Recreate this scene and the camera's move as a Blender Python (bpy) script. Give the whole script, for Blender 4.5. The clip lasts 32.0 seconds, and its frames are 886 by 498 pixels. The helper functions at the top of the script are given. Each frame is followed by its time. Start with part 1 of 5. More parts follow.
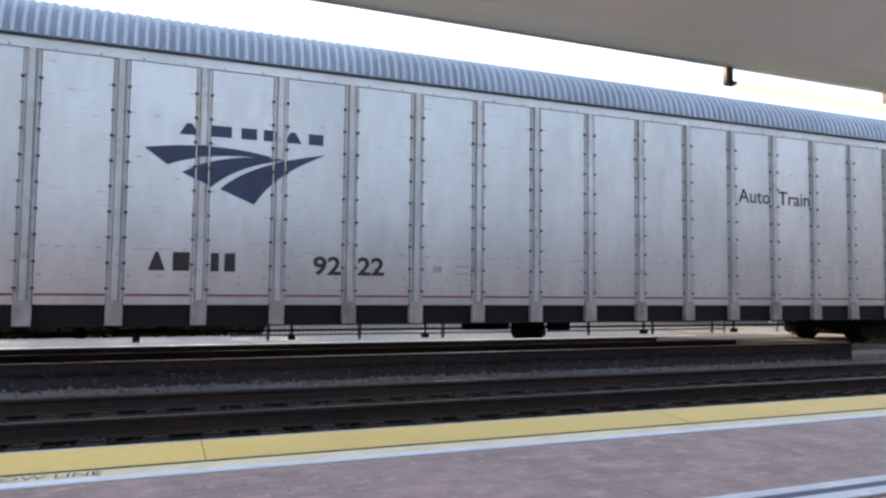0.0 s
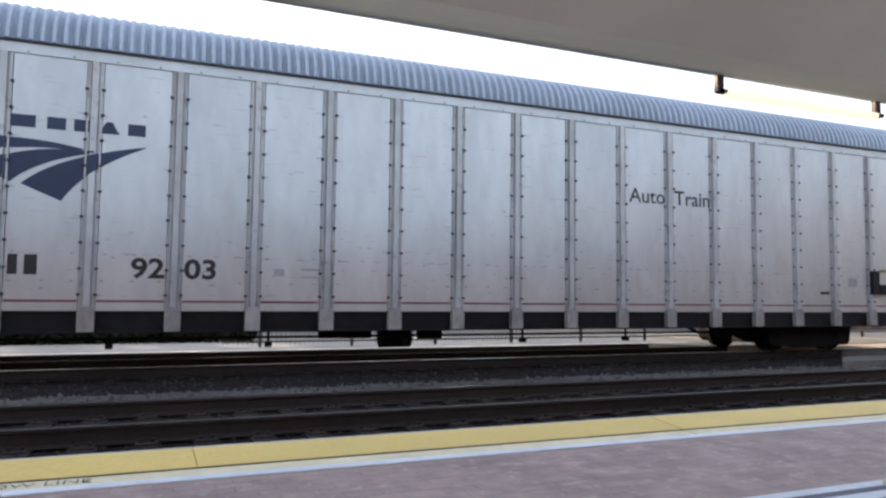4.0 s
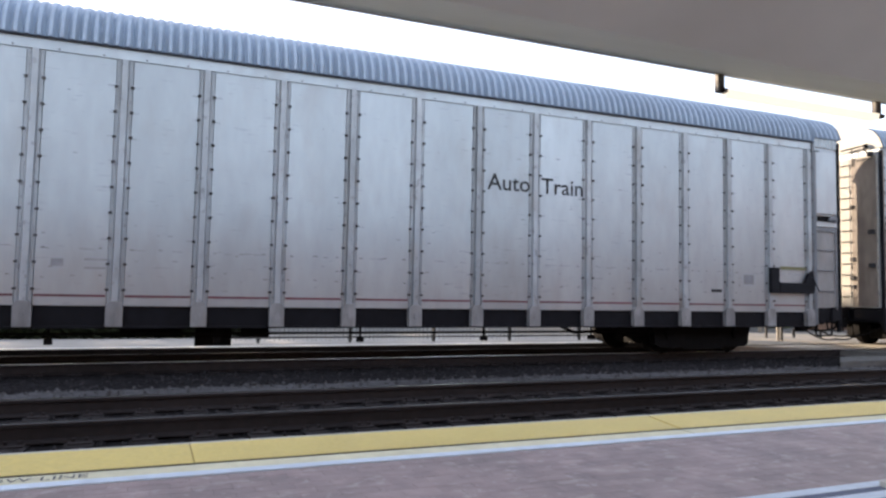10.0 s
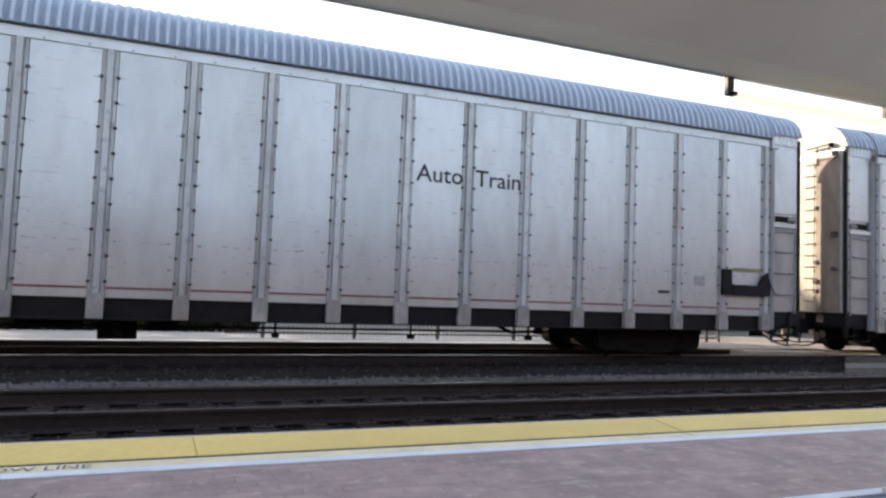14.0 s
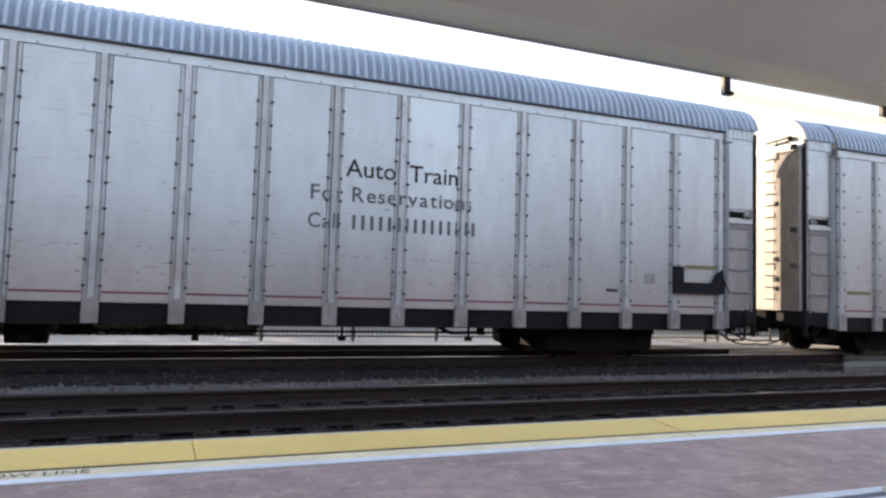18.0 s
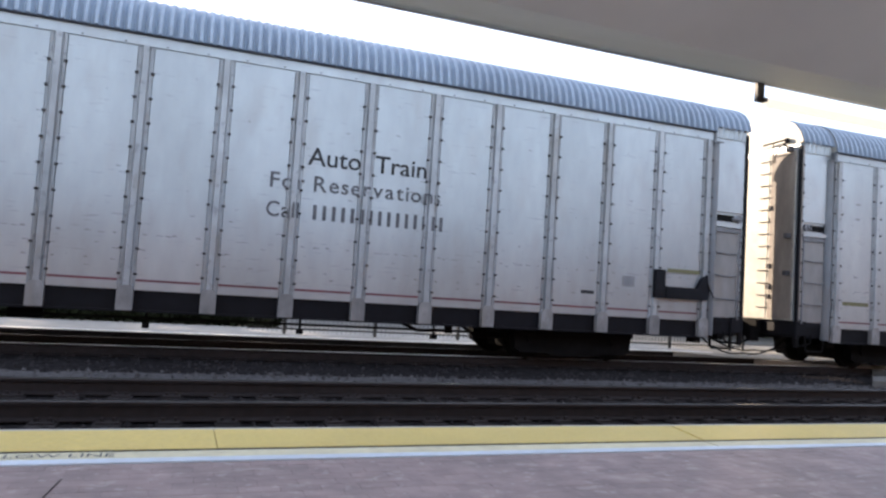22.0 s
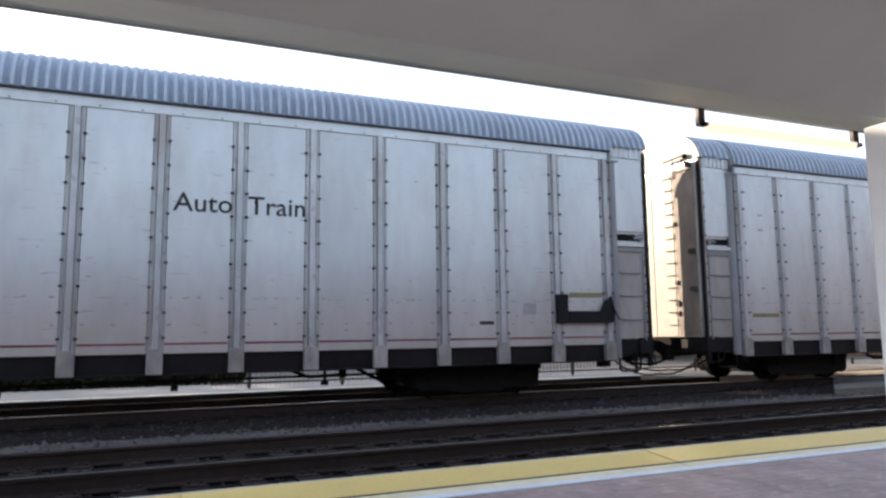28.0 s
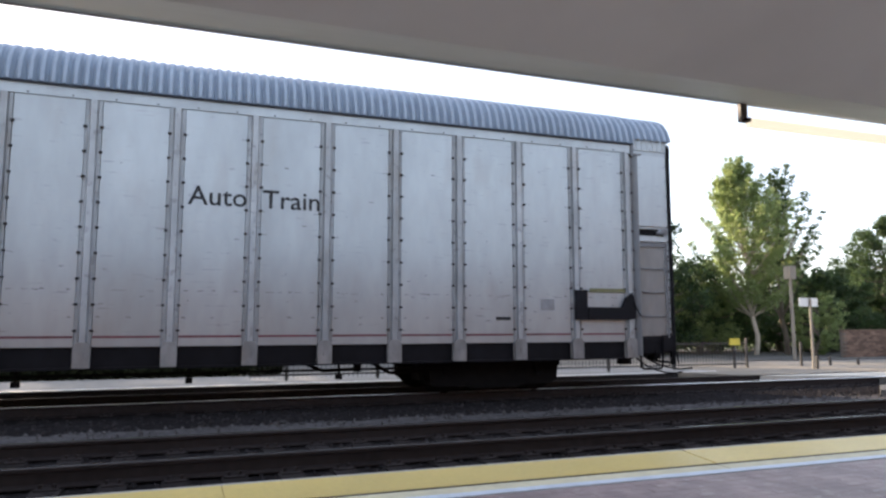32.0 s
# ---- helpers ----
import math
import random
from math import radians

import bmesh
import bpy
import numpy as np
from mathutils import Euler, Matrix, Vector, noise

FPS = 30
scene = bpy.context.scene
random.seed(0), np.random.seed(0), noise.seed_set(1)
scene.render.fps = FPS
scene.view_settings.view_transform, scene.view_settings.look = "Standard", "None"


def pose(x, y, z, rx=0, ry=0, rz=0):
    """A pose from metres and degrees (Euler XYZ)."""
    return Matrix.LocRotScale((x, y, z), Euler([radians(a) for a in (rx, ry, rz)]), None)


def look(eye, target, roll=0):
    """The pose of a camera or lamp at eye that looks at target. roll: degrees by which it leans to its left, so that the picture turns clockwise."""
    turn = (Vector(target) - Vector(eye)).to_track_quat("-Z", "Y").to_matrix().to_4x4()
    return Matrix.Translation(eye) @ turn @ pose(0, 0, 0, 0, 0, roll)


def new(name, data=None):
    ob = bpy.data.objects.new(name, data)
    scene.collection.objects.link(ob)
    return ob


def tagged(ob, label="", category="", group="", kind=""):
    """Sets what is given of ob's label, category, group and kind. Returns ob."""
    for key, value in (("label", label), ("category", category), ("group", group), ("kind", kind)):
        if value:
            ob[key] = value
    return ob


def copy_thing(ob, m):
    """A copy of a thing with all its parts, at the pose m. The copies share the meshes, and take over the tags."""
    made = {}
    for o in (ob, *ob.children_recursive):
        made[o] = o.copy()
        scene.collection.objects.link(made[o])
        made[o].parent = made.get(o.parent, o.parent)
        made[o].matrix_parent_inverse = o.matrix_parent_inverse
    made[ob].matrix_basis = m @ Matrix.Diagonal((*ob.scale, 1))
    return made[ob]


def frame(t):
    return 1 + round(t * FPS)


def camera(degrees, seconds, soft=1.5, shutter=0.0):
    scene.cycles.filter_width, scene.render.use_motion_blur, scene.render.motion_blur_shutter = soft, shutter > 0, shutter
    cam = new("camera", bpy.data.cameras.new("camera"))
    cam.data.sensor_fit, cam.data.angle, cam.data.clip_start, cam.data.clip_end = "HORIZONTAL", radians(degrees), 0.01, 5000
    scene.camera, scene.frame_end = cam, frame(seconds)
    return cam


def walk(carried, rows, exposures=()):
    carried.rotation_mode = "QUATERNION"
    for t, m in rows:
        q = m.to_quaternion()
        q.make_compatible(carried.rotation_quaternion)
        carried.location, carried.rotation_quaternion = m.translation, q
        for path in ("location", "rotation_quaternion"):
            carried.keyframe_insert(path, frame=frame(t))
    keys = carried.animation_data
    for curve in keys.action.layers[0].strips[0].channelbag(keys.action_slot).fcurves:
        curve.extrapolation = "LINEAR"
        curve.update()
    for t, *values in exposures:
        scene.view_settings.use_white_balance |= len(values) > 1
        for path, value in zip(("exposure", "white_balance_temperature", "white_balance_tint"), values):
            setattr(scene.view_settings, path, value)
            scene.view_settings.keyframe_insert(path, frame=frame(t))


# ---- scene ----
# A freight train of car carriers rolls past a small platform; the camera stands under the canopy.
# x runs along the tracks, y away from the platform, z up from the rail heads.
SECONDS = 32.0
cam = camera(64.44, SECONDS, soft=2.5)


def view(x, y, z, yaw, pitch, roll):
    a, b = radians(yaw), radians(pitch)
    way = Vector((math.sin(a) * math.cos(b), math.cos(a) * math.cos(b), math.sin(b)))
    eye = Vector((x, y, z))
    return look(eye, eye + way, roll)


# seconds, x, y, z, yaw, pitch, roll
PATH = [
    (0, 0.004, 0.005, 1.151, 21.79, 3.31, 0.56), (0.5, 0.004, 0.006, 1.151, 22.03, 3.21, 0.51), (1, 0.002, 0.003, 1.150, 22.33, 3.25, 0.31),
    (1.5, 0.006, 0.009, 1.152, 22.52, 3.30, 0.52), (2, 0.005, 0.007, 1.151, 22.56, 3.40, 0.80), (2.5, 0.003, 0.005, 1.151, 22.56, 3.50, 0.88),
    (3, 0.003, 0.004, 1.150, 22.59, 3.68, 0.72), (3.5, 0.001, 0.001, 1.150, 22.45, 3.81, 0.74), (5.5, -0.001, -0.001, 1.149, 22.31, 3.82, 0.14),
    (6, 0.004, 0.006, 1.151, 22.38, 3.85, 0.35), (6.5, 0.003, 0.004, 1.150, 22.50, 3.86, 0.38), (7, 0.001, 0.001, 1.150, 22.63, 3.95, 0.54),
    (7.5, 0.003, 0.004, 1.150, 22.60, 3.96, 0.90), (8, 0.004, 0.005, 1.151, 22.63, 3.92, 1.02), (8.5, 0.003, 0.005, 1.151, 22.54, 3.88, 1.16),
    (9, 0.004, 0.009, 1.140, 22.49, 3.96, 1.13), (9.5, 0.004, 0.006, 1.151, 22.46, 3.70, 1.06), (10, 0.005, 0.007, 1.151, 22.47, 3.63, 1.03),
    (10.5, 0.004, 0.006, 1.151, 22.46, 3.58, 1.16), (11, 0.004, 0.005, 1.151, 22.43, 3.50, 1.39), (11.5, 0.005, 0.007, 1.151, 22.38, 3.48, 1.48),
    (12, 0.002, 0.002, 1.150, 22.37, 3.53, 1.76), (12.5, 0.002, 0.002, 1.150, 22.14, 3.55, 2.22), (13, -0.002, -0.003, 1.149, 22.09, 3.54, 2.10),
    (13.5, 0.003, 0.005, 1.150, 22.07, 3.47, 1.99), (14, 0.004, 0.006, 1.151, 22.02, 3.48, 2.11), (14.5, 0.006, 0.008, 1.151, 22.01, 3.47, 2.04),
    (16.5, 0.004, 0.006, 1.151, 22.16, 3.63, 1.91), (17, 0.005, 0.007, 1.151, 22.15, 3.66, 1.84), (17.5, 0.007, 0.010, 1.152, 22.19, 3.67, 1.82),
    (18, 0.005, 0.007, 1.151, 22.16, 3.63, 1.68), (18.5, 0.006, 0.008, 1.151, 22.16, 3.72, 1.71), (19, -0.002, -0.002, 1.149, 21.81, 4.03, 1.00),
    (19.5, 0.001, 0.001, 1.150, 21.30, 4.38, 0.92), (20, -0.000, -0.000, 1.149, 20.87, 4.36, 1.62), (20.5, -0.001, -0.002, 1.149, 20.61, 4.26, 2.76),
    (21, 0.003, 0.005, 1.136, 20.32, 4.18, 3.25), (21.5, -0.000, -0.000, 1.149, 20.08, 3.70, 3.67), (22, 0.001, 0.001, 1.150, 20.19, 3.45, 3.63),
    (22.5, 0.002, 0.003, 1.150, 20.25, 3.27, 3.55), (23, -0.002, -0.003, 1.149, 20.35, 3.20, 3.55), (23.5, 0.001, 0.001, 1.150, 20.47, 3.08, 3.55),
    (24, 0.002, 0.002, 1.150, 20.85, 3.14, 2.51), (24.5, 0.004, 0.005, 1.151, 21.80, 3.36, 1.79), (25, 0.009, 0.012, 1.152, 22.89, 3.45, 1.09),
    (25.5, 0.006, 0.009, 1.152, 23.71, 3.43, 0.56), (27.5, 0.004, 0.004, 1.145, 20.74, 6.24, -0.69), (27.6, 0.000, 0.000, 1.149, 21.48, 6.30, -0.72),
    (27.7, 0.000, 0.000, 1.149, 22.09, 6.45, -0.75), (27.8, 0.000, 0.000, 1.149, 22.50, 6.55, -0.78), (27.9, 0.000, 0.000, 1.149, 22.90, 6.62, -0.80),
    (28, 0.003, -0.006, 1.151, 23.27, 6.77, -0.68), (28.5, -0.006, -0.006, 1.155, 23.70, 7.14, -0.10), (29, -0.007, -0.007, 1.156, 23.97, 7.24, 0.47),
    (29.5, -0.003, -0.003, 1.152, 24.31, 7.14, 0.35), (30, -0.001, -0.000, 1.149, 24.43, 6.75, 0.10), (30.5, -0.004, -0.004, 1.153, 24.41, 6.43, 0.46),
    (31, -0.008, -0.008, 1.142, 24.30, 6.17, 1.02), (31.5, -0.006, -0.006, 1.156, 24.09, 5.81, 0.48), (31.7, 0.000, 0.000, 1.149, 23.50, 5.80, 0.05),
    (31.8, 0.000, 0.000, 1.149, 23.13, 5.82, 0.00), (31.9, -0.003, -0.003, 1.159, 22.33, 5.98, -0.05), (32, -0.011, -0.012, 1.179, 20.40, 6.26, -0.08),
]
EXPOSURE, KELVIN, TINT = 1.62, 6520, 17
# the camera's own drift: stops and warmth
DRIFT = [(0, 0.034, -60), (1, 0.022, -20), (2, 0.045, 20), (3, 0.01, 60), (6, 0.065, 200), (7, 0.125, 150), (8, 0.073, -20), (9, -0.13, 30), (10, 0.015, -80), (11, -0.105, 60), (12, 0.065, -80), (13, -0.085, 60), (14, 0.065, 80), (16.5, 0.02, 97), (17, -0.005, 100), (18, 0.075, 30), (19, -0.055, 180), (20, 0.035, 100), (21, -0.013, -20), (22, 0.022, -220), (23, -0.11, 0), (24, 0.095, 60), (25, 0.02, 60), (25.5, 0.01, 60), (28, -0.14, -90), (29, -0.39, 40), (30, -0.27, 0), (31, -0.29, 0), (32, -0.24, -60)]
walk(cam, [(t, view(*rest)) for t, *rest in PATH], [(t, EXPOSURE + d, KELVIN + k, TINT) for t, d, k in DRIFT])

# ---- light ----
SUN_WAY = Vector((-0.53, 0.877, 0.298)).normalized()      # towards the sun
world = bpy.data.worlds.new("sky")
scene.world = world
world.use_nodes = True
wn = world.node_tree.nodes
sky = wn.new("ShaderNodeTexSky")
sky.sky_type = "NISHITA"
sky.sun_disc = False
sky.sun_elevation = math.asin(SUN_WAY.z)
sky.sun_rotation = math.atan2(SUN_WAY.x, SUN_WAY.y)
sky.air_density, sky.dust_density = 1.0, 1.2
wn["Background"].inputs[1].default_value = 0.09
world.node_tree.links.new(sky.outputs[0], wn["Background"].inputs[0])
# thin white haze over the whole sky
haze, both = wn.new("ShaderNodeBackground"), wn.new("ShaderNodeAddShader")
haze.inputs[0].default_value, haze.inputs[1].default_value = (0.86, 0.93, 1.0, 1), 0.35
world.node_tree.links.new(wn["Background"].outputs[0], both.inputs[0])
world.node_tree.links.new(haze.outputs[0], both.inputs[1])
world.node_tree.links.new(both.outputs[0], wn["World Output"].inputs[0])
sun = new("sun", bpy.data.lights.new("sun", "SUN"))
sun.data.energy, sun.data.angle, sun.data.color = 4.8, radians(0.6), (1.0, 0.82, 0.58)
sun.matrix_world = look((0, 0, 40), Vector((0, 0, 40)) - SUN_WAY)

# ---- plan ----
RAIL_A, RAIL_B = 12.012, 8.332            # nearer rail of the train's track, farther rail of the near track
GAUGE = 1.435
TRAIN_Y = RAIL_A + GAUGE / 2
NEAR_Y = RAIL_B - GAUGE / 2
EDGE_Y, PLAT_Z = 5.076, 0.124
BAY, PITCH = 1.1539, 28.896               # post spacing, car length over couplers
HALF = 1.55                               # car half width over the posts
TRAVEL = [(0, 6.39), (2, 36.55), (6, 96.83), (9, 141.62), (13, 200.98), (19, 289.48), (20, 304.21), (21, 318.92), (22, 333.61), (23, 348.27), (28, 421.64), (29, 436.32), (30, 451.00), (31, 465.10), (32, 479.80)]


# ---- materials ----
def material(name, color, rough=0.6, metal=0.0, grain=0.15, scale=8.0, stain=0.15, stain_scale=0.9, bump=0.0, stretch=(1, 1, 1), spec=0.5, random_value=0.0, islands=False, rust=0.0):
    m = bpy.data.materials.new(name)
    m.use_nodes = True
    nt = m.node_tree
    n, link = nt.nodes, nt.links.new
    b = n["Principled BSDF"]
    b.inputs["Roughness"].default_value, b.inputs["Metallic"].default_value = rough, metal
    b.inputs["Specular IOR Level"].default_value = spec
    co = n.new("ShaderNodeTexCoord")
    mp = n.new("ShaderNodeMapping")
    mp.inputs["Scale"].default_value = stretch
    link(co.outputs["Object"], mp.inputs[0])
    shift = n.new("ShaderNodeMath")
    shift.operation = "MULTIPLY"
    shift.inputs[1].default_value = 57.0
    link(n.new("ShaderNodeObjectInfo").outputs["Random"], shift.inputs[0])
    link(shift.outputs[0], mp.inputs["Location"])
    fine, broad = n.new("ShaderNodeTexNoise"), n.new("ShaderNodeTexNoise")
    fine.inputs["Scale"].default_value, fine.inputs["Detail"].default_value = scale, 5
    broad.inputs["Scale"].default_value, broad.inputs["Detail"].default_value = stain_scale, 4
    link(mp.outputs[0], fine.inputs[0])
    link(mp.outputs[0], broad.inputs[0])
    def ranged(sock, amount):
        r = n.new("ShaderNodeMapRange")
        r.inputs[1].default_value, r.inputs[2].default_value = 0.25, 0.75
        r.inputs[3].default_value, r.inputs[4].default_value = 1 - amount, 1 + amount
        link(sock, r.inputs[0])
        return r.outputs[0]
    value = n.new("ShaderNodeMath")
    value.operation = "MULTIPLY"
    link(ranged(fine.outputs[0], grain), value.inputs[0])
    link(ranged(broad.outputs[0], stain), value.inputs[1])
    out = value.outputs[0]
    if random_value:
        src = n.new("ShaderNodeNewGeometry").outputs["Random Per Island"] if islands else n.new("ShaderNodeObjectInfo").outputs["Random"]
        r = n.new("ShaderNodeMapRange")
        r.inputs[3].default_value, r.inputs[4].default_value = 1 - random_value, 1 + random_value
        link(src, r.inputs[0])
        mul = n.new("ShaderNodeMath")
        mul.operation = "MULTIPLY"
        link(out, mul.inputs[0])
        link(r.outputs[0], mul.inputs[1])
        out = mul.outputs[0]
    mix = n.new("ShaderNodeVectorMath")
    mix.operation = "SCALE"
    mix.inputs[0].default_value = color
    link(out, mix.inputs["Scale"])
    paint = mix.outputs[0]
    if rust:
        streak = n.new("ShaderNodeTexNoise")
        streak.inputs["Scale"].default_value, streak.inputs["Detail"].default_value = 2.3, 6
        link(mp.outputs[0], streak.inputs[0])
        amount = n.new("ShaderNodeMapRange")
        amount.inputs[1].default_value, amount.inputs[2].default_value = 0.54, 0.78
        amount.inputs[3].default_value, amount.inputs[4].default_value = 0.0, rust
        link(streak.outputs[0], amount.inputs[0])
        blend = n.new("ShaderNodeMix")
        blend.data_type = "RGBA"
        blend.inputs["B"].default_value = (0.21, 0.18, 0.155, 1)
        link(amount.outputs[0], blend.inputs["Factor"])
        link(paint, blend.inputs["A"])
        paint = blend.outputs["Result"]
    link(paint, b.inputs["Base Color"])
    if bump:
        bp = n.new("ShaderNodeBump")
        bp.inputs["Strength"].default_value, bp.inputs["Distance"].default_value = bump, 0.02
        link(fine.outputs[0], bp.inputs["Height"])
        link(bp.outputs[0], b.inputs["Normal"])
    return m


def scuffed(m, stretch, limit, amount, color):
    """Adds short scrapes of another colour over a paint."""
    n, link = m.node_tree.nodes, m.node_tree.links.new
    b = n["Principled BSDF"]
    mp = [q for q in n if q.bl_idname == "ShaderNodeMapping"][0]
    m2 = n.new("ShaderNodeMapping")
    m2.inputs["Scale"].default_value = stretch
    link(mp.outputs[0], m2.inputs[0])
    t = n.new("ShaderNodeTexNoise")
    t.inputs["Scale"].default_value, t.inputs["Detail"].default_value = 1.0, 3
    link(m2.outputs[0], t.inputs[0])
    r = n.new("ShaderNodeMapRange")
    r.inputs[1].default_value, r.inputs[2].default_value, r.inputs[3].default_value, r.inputs[4].default_value = limit, limit + 0.07, 0.0, amount
    link(t.outputs[0], r.inputs[0])
    mix = n.new("ShaderNodeMix")
    mix.data_type = "RGBA"
    mix.inputs["B"].default_value = (*color, 1)
    link(r.outputs[0], mix.inputs["Factor"])
    link(b.inputs["Base Color"].links[0].from_socket, mix.inputs["A"])
    link(mix.outputs["Result"], b.inputs["Base Color"])
    return m


PANEL = material("galvanised_white_paint", (0.318, 0.345, 0.368), 0.39, 0.60, 0.06, 6, 0.12, 0.9, 0.06, (1, 1, 0.35), 0.5, 0.06, rust=0.25)
scuffed(PANEL, (2.6, 1.0, 120.0), 0.66, 0.45, (0.12, 0.12, 0.13))
POST = material("grey_white_post_paint", (0.285, 0.303, 0.322), 0.45, 0.35, 0.16, 5, 0.22, 1.1, 0.05, (1, 1, 0.5), 0.5, 0.10, rust=0.6)
scuffed(POST, (9.0, 9.0, 14.0), 0.60, 0.5, (0.14, 0.14, 0.15))
GUTTER = material("dark_blue_drip_edge", (0.035, 0.042, 0.058), 0.6, 0.0, 0.2, 6, 0.3, 0.9, spec=0.2)
# Part of this grey is the shade of the corner recess.
COLUMN = material("grey_corner_column_paint", (0.125, 0.135, 0.15), 0.5, 0.2, 0.16, 5, 0.22, 1.1, 0.05, (1, 1, 0.5), 0.5, 0.10, rust=0.5)
# Darker and warmer grey than the posts above.
FOOT = material("dark_post_foot_paint", (0.195, 0.19, 0.192), 0.6, 0.0, 0.25, 7, 0.35, 2.1, 0.1, (1, 1, 0.6), 0.4, 0.12, rust=0.7)
ROOF = material("blue_grey_roof_sheet", (0.245, 0.305, 0.385), 0.5, 0.0, 0.08, 4, 0.10, 0.5)
DARK = material("dark_frame_paint", (0.0055, 0.0055, 0.008), 0.65, 0.0, 0.3, 6, 0.35, 0.8, spec=0.15)
STEEL = material("sooty_cast_steel", (0.006, 0.0055, 0.0058), 0.8, 0.0, 0.3, 9, 0.3, 1.5, 0.2, (1, 1, 1), 0.1)
SEAM = material("dark_seam", (0.24, 0.25, 0.27), 0.8, 0.0, 0.2, 7, spec=0.2)
RUST = material("rusty_bolt", (0.045, 0.043, 0.045), 0.7, 0.0, 0.3, 20, spec=0.2, random_value=0.6)
RUSTEDGE = material("rust_stained_corner_paint", (0.24, 0.205, 0.18), 0.65, 0.0, 0.3, 6, 0.35, 1.6, 0.1, (1, 1, 0.4), rust=0.5)
# Grey darkened for the shade in the ladder recess, with rust streaks.
LADDERBACK = material("shaded_grey_sheet", (0.205, 0.193, 0.188), 0.55, 0.0, 0.15, 5, 0.25, 1.2, 0.05, (1, 1, 0.4), rust=0.6)
LADDER = material("grey_ladder_paint", (0.13, 0.132, 0.142), 0.6, 0.0, 0.2, 8)
RED = material("red_stripe_paint", (0.105, 0.026, 0.042), 0.55, 0.0, 0.25, 4, 0.55, 0.8)
NAVY = material("navy_marking_paint", (0.016, 0.026, 0.06), 0.5, 0.0, 0.1, 6, spec=0.25)
INK = material("black_stencil_paint", (0.020, 0.021, 0.024), 0.55, 0.0, 0.15, 8, spec=0.2)
SCRAPE = material("dark_scrape_marks", (0.17, 0.17, 0.18), 0.6, 0.0, 0.4, 12, 0.3, 2.0, spec=0.2)
STENCIL = material("worn_dark_stencil_paint", (0.065, 0.068, 0.078), 0.6, 0.0, 0.35, 9)
FAINT = material("faded_stencil_paint", (0.19, 0.195, 0.21), 0.6, 0.0, 0.2, 8)
OLIVE = material("yellow_reflector_film", (0.115, 0.115, 0.05), 0.5, 0.0, 0.15, 8)
DOORSHADE = material("shaded_rusty_leaf_paint", (0.15, 0.125, 0.105), 0.65, 0.0, 0.25, 6, 0.35, 1.4, 0.1, (1, 1, 0.4), rust=0.5)
UNLITDOOR = material("unlit_grey_door_paint", (0.12, 0.122, 0.13), 0.65, 0.0, 0.2, 5, 0.35, 0.9, 0.1, (1, 1, 0.4), rust=0.4)
ENDPAINT = material("end_door_paint", (0.33, 0.318, 0.285), 0.55, 0.0, 0.12, 5, 0.2, 0.9, 0.1)
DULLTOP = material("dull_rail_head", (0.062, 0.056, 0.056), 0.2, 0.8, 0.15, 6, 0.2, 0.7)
RAILTOP = material("polished_rail", (0.95, 0.95, 0.96), 0.36, 0.75, 0.1, 5, 0.1, 0.7)
RAILSIDE = material("rusty_rail", (0.026, 0.021, 0.021), 0.7, 0.2, 0.25, 10, 0.2, 0.6, 0.2, spec=0.2)
BALLAST = material("dark_ballast", (0.030, 0.028, 0.0295), 0.9, 0.0, 0.35, 14, 0.25, 0.4, 0.8, random_value=0.25, islands=True, spec=0.0)
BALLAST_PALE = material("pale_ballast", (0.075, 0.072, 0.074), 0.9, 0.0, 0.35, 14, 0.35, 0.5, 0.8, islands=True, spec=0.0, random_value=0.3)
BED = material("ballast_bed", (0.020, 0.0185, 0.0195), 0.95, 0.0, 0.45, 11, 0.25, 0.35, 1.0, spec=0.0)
TIE = material("weathered_tie", (0.030, 0.027, 0.027), 0.85, 0.0, 0.25, 7, 0.2, 0.8, 0.4, (1, 1, 1), 0.0, 0.2)
YELLOW = material("yellow_tactile_strip", (0.70, 0.535, 0.155), 0.36, 0.0, 0.10, 30, 0.10, 1.0, 0.25)
CREAM = material("worn_yellow_border", (0.65, 0.61, 0.43), 0.6, 0.0, 0.12, 14, 0.15, 1.2)
LINE = material("pale_blue_white_line", (0.60, 0.68, 0.78), 0.5, 0.0, 0.10, 12, 0.12, 0.9)
NAVYBAND = material("navy_band", (0.035, 0.05, 0.11), 0.5, 0.0, 0.2, 12)
CONCRETE = material("platform_concrete", (0.50, 0.49, 0.47), 0.85, 0.0, 0.2, 12, 0.2, 0.6, 0.3)
PAVER = material("brick_paver", (0.285, 0.212, 0.21), 0.5, 0.0, 0.24, 7, 0.22, 1.4, 0.3, random_value=0.10, islands=True)
scuffed(PAVER, (16.0, 16.0, 16.0), 0.62, 0.35, (0.55, 0.50, 0.50))
scuffed(PAVER, (5.5, 7.0, 5.0), 0.60, 0.38, (0.50, 0.43, 0.41))
MORTAR = material("paver_sand", (0.275, 0.20, 0.196), 0.95, 0.0, 0.3, 30)
SOFFIT = material("grey_canopy_soffit", (0.50, 0.54, 0.51), 0.5, 0.0, 0.04, 3, 0.10, 0.5)
FASCIA = material("canopy_fascia", (0.42, 0.415, 0.40), 0.6, 0.0, 0.05, 3)
WHITE = material("white_column_paint", (0.86, 0.91, 0.95), 0.4, 0.0, 0.03, 5, 0.05, 0.8)
BRACKET = material("brown_bracket", (0.085, 0.072, 0.062), 0.6, 0.0, 0.1, 10)
PAVING = material("pale_far_pavement", (0.23, 0.222, 0.21), 0.85, 0.0, 0.15, 3, 0.15, 0.3, 0.2)
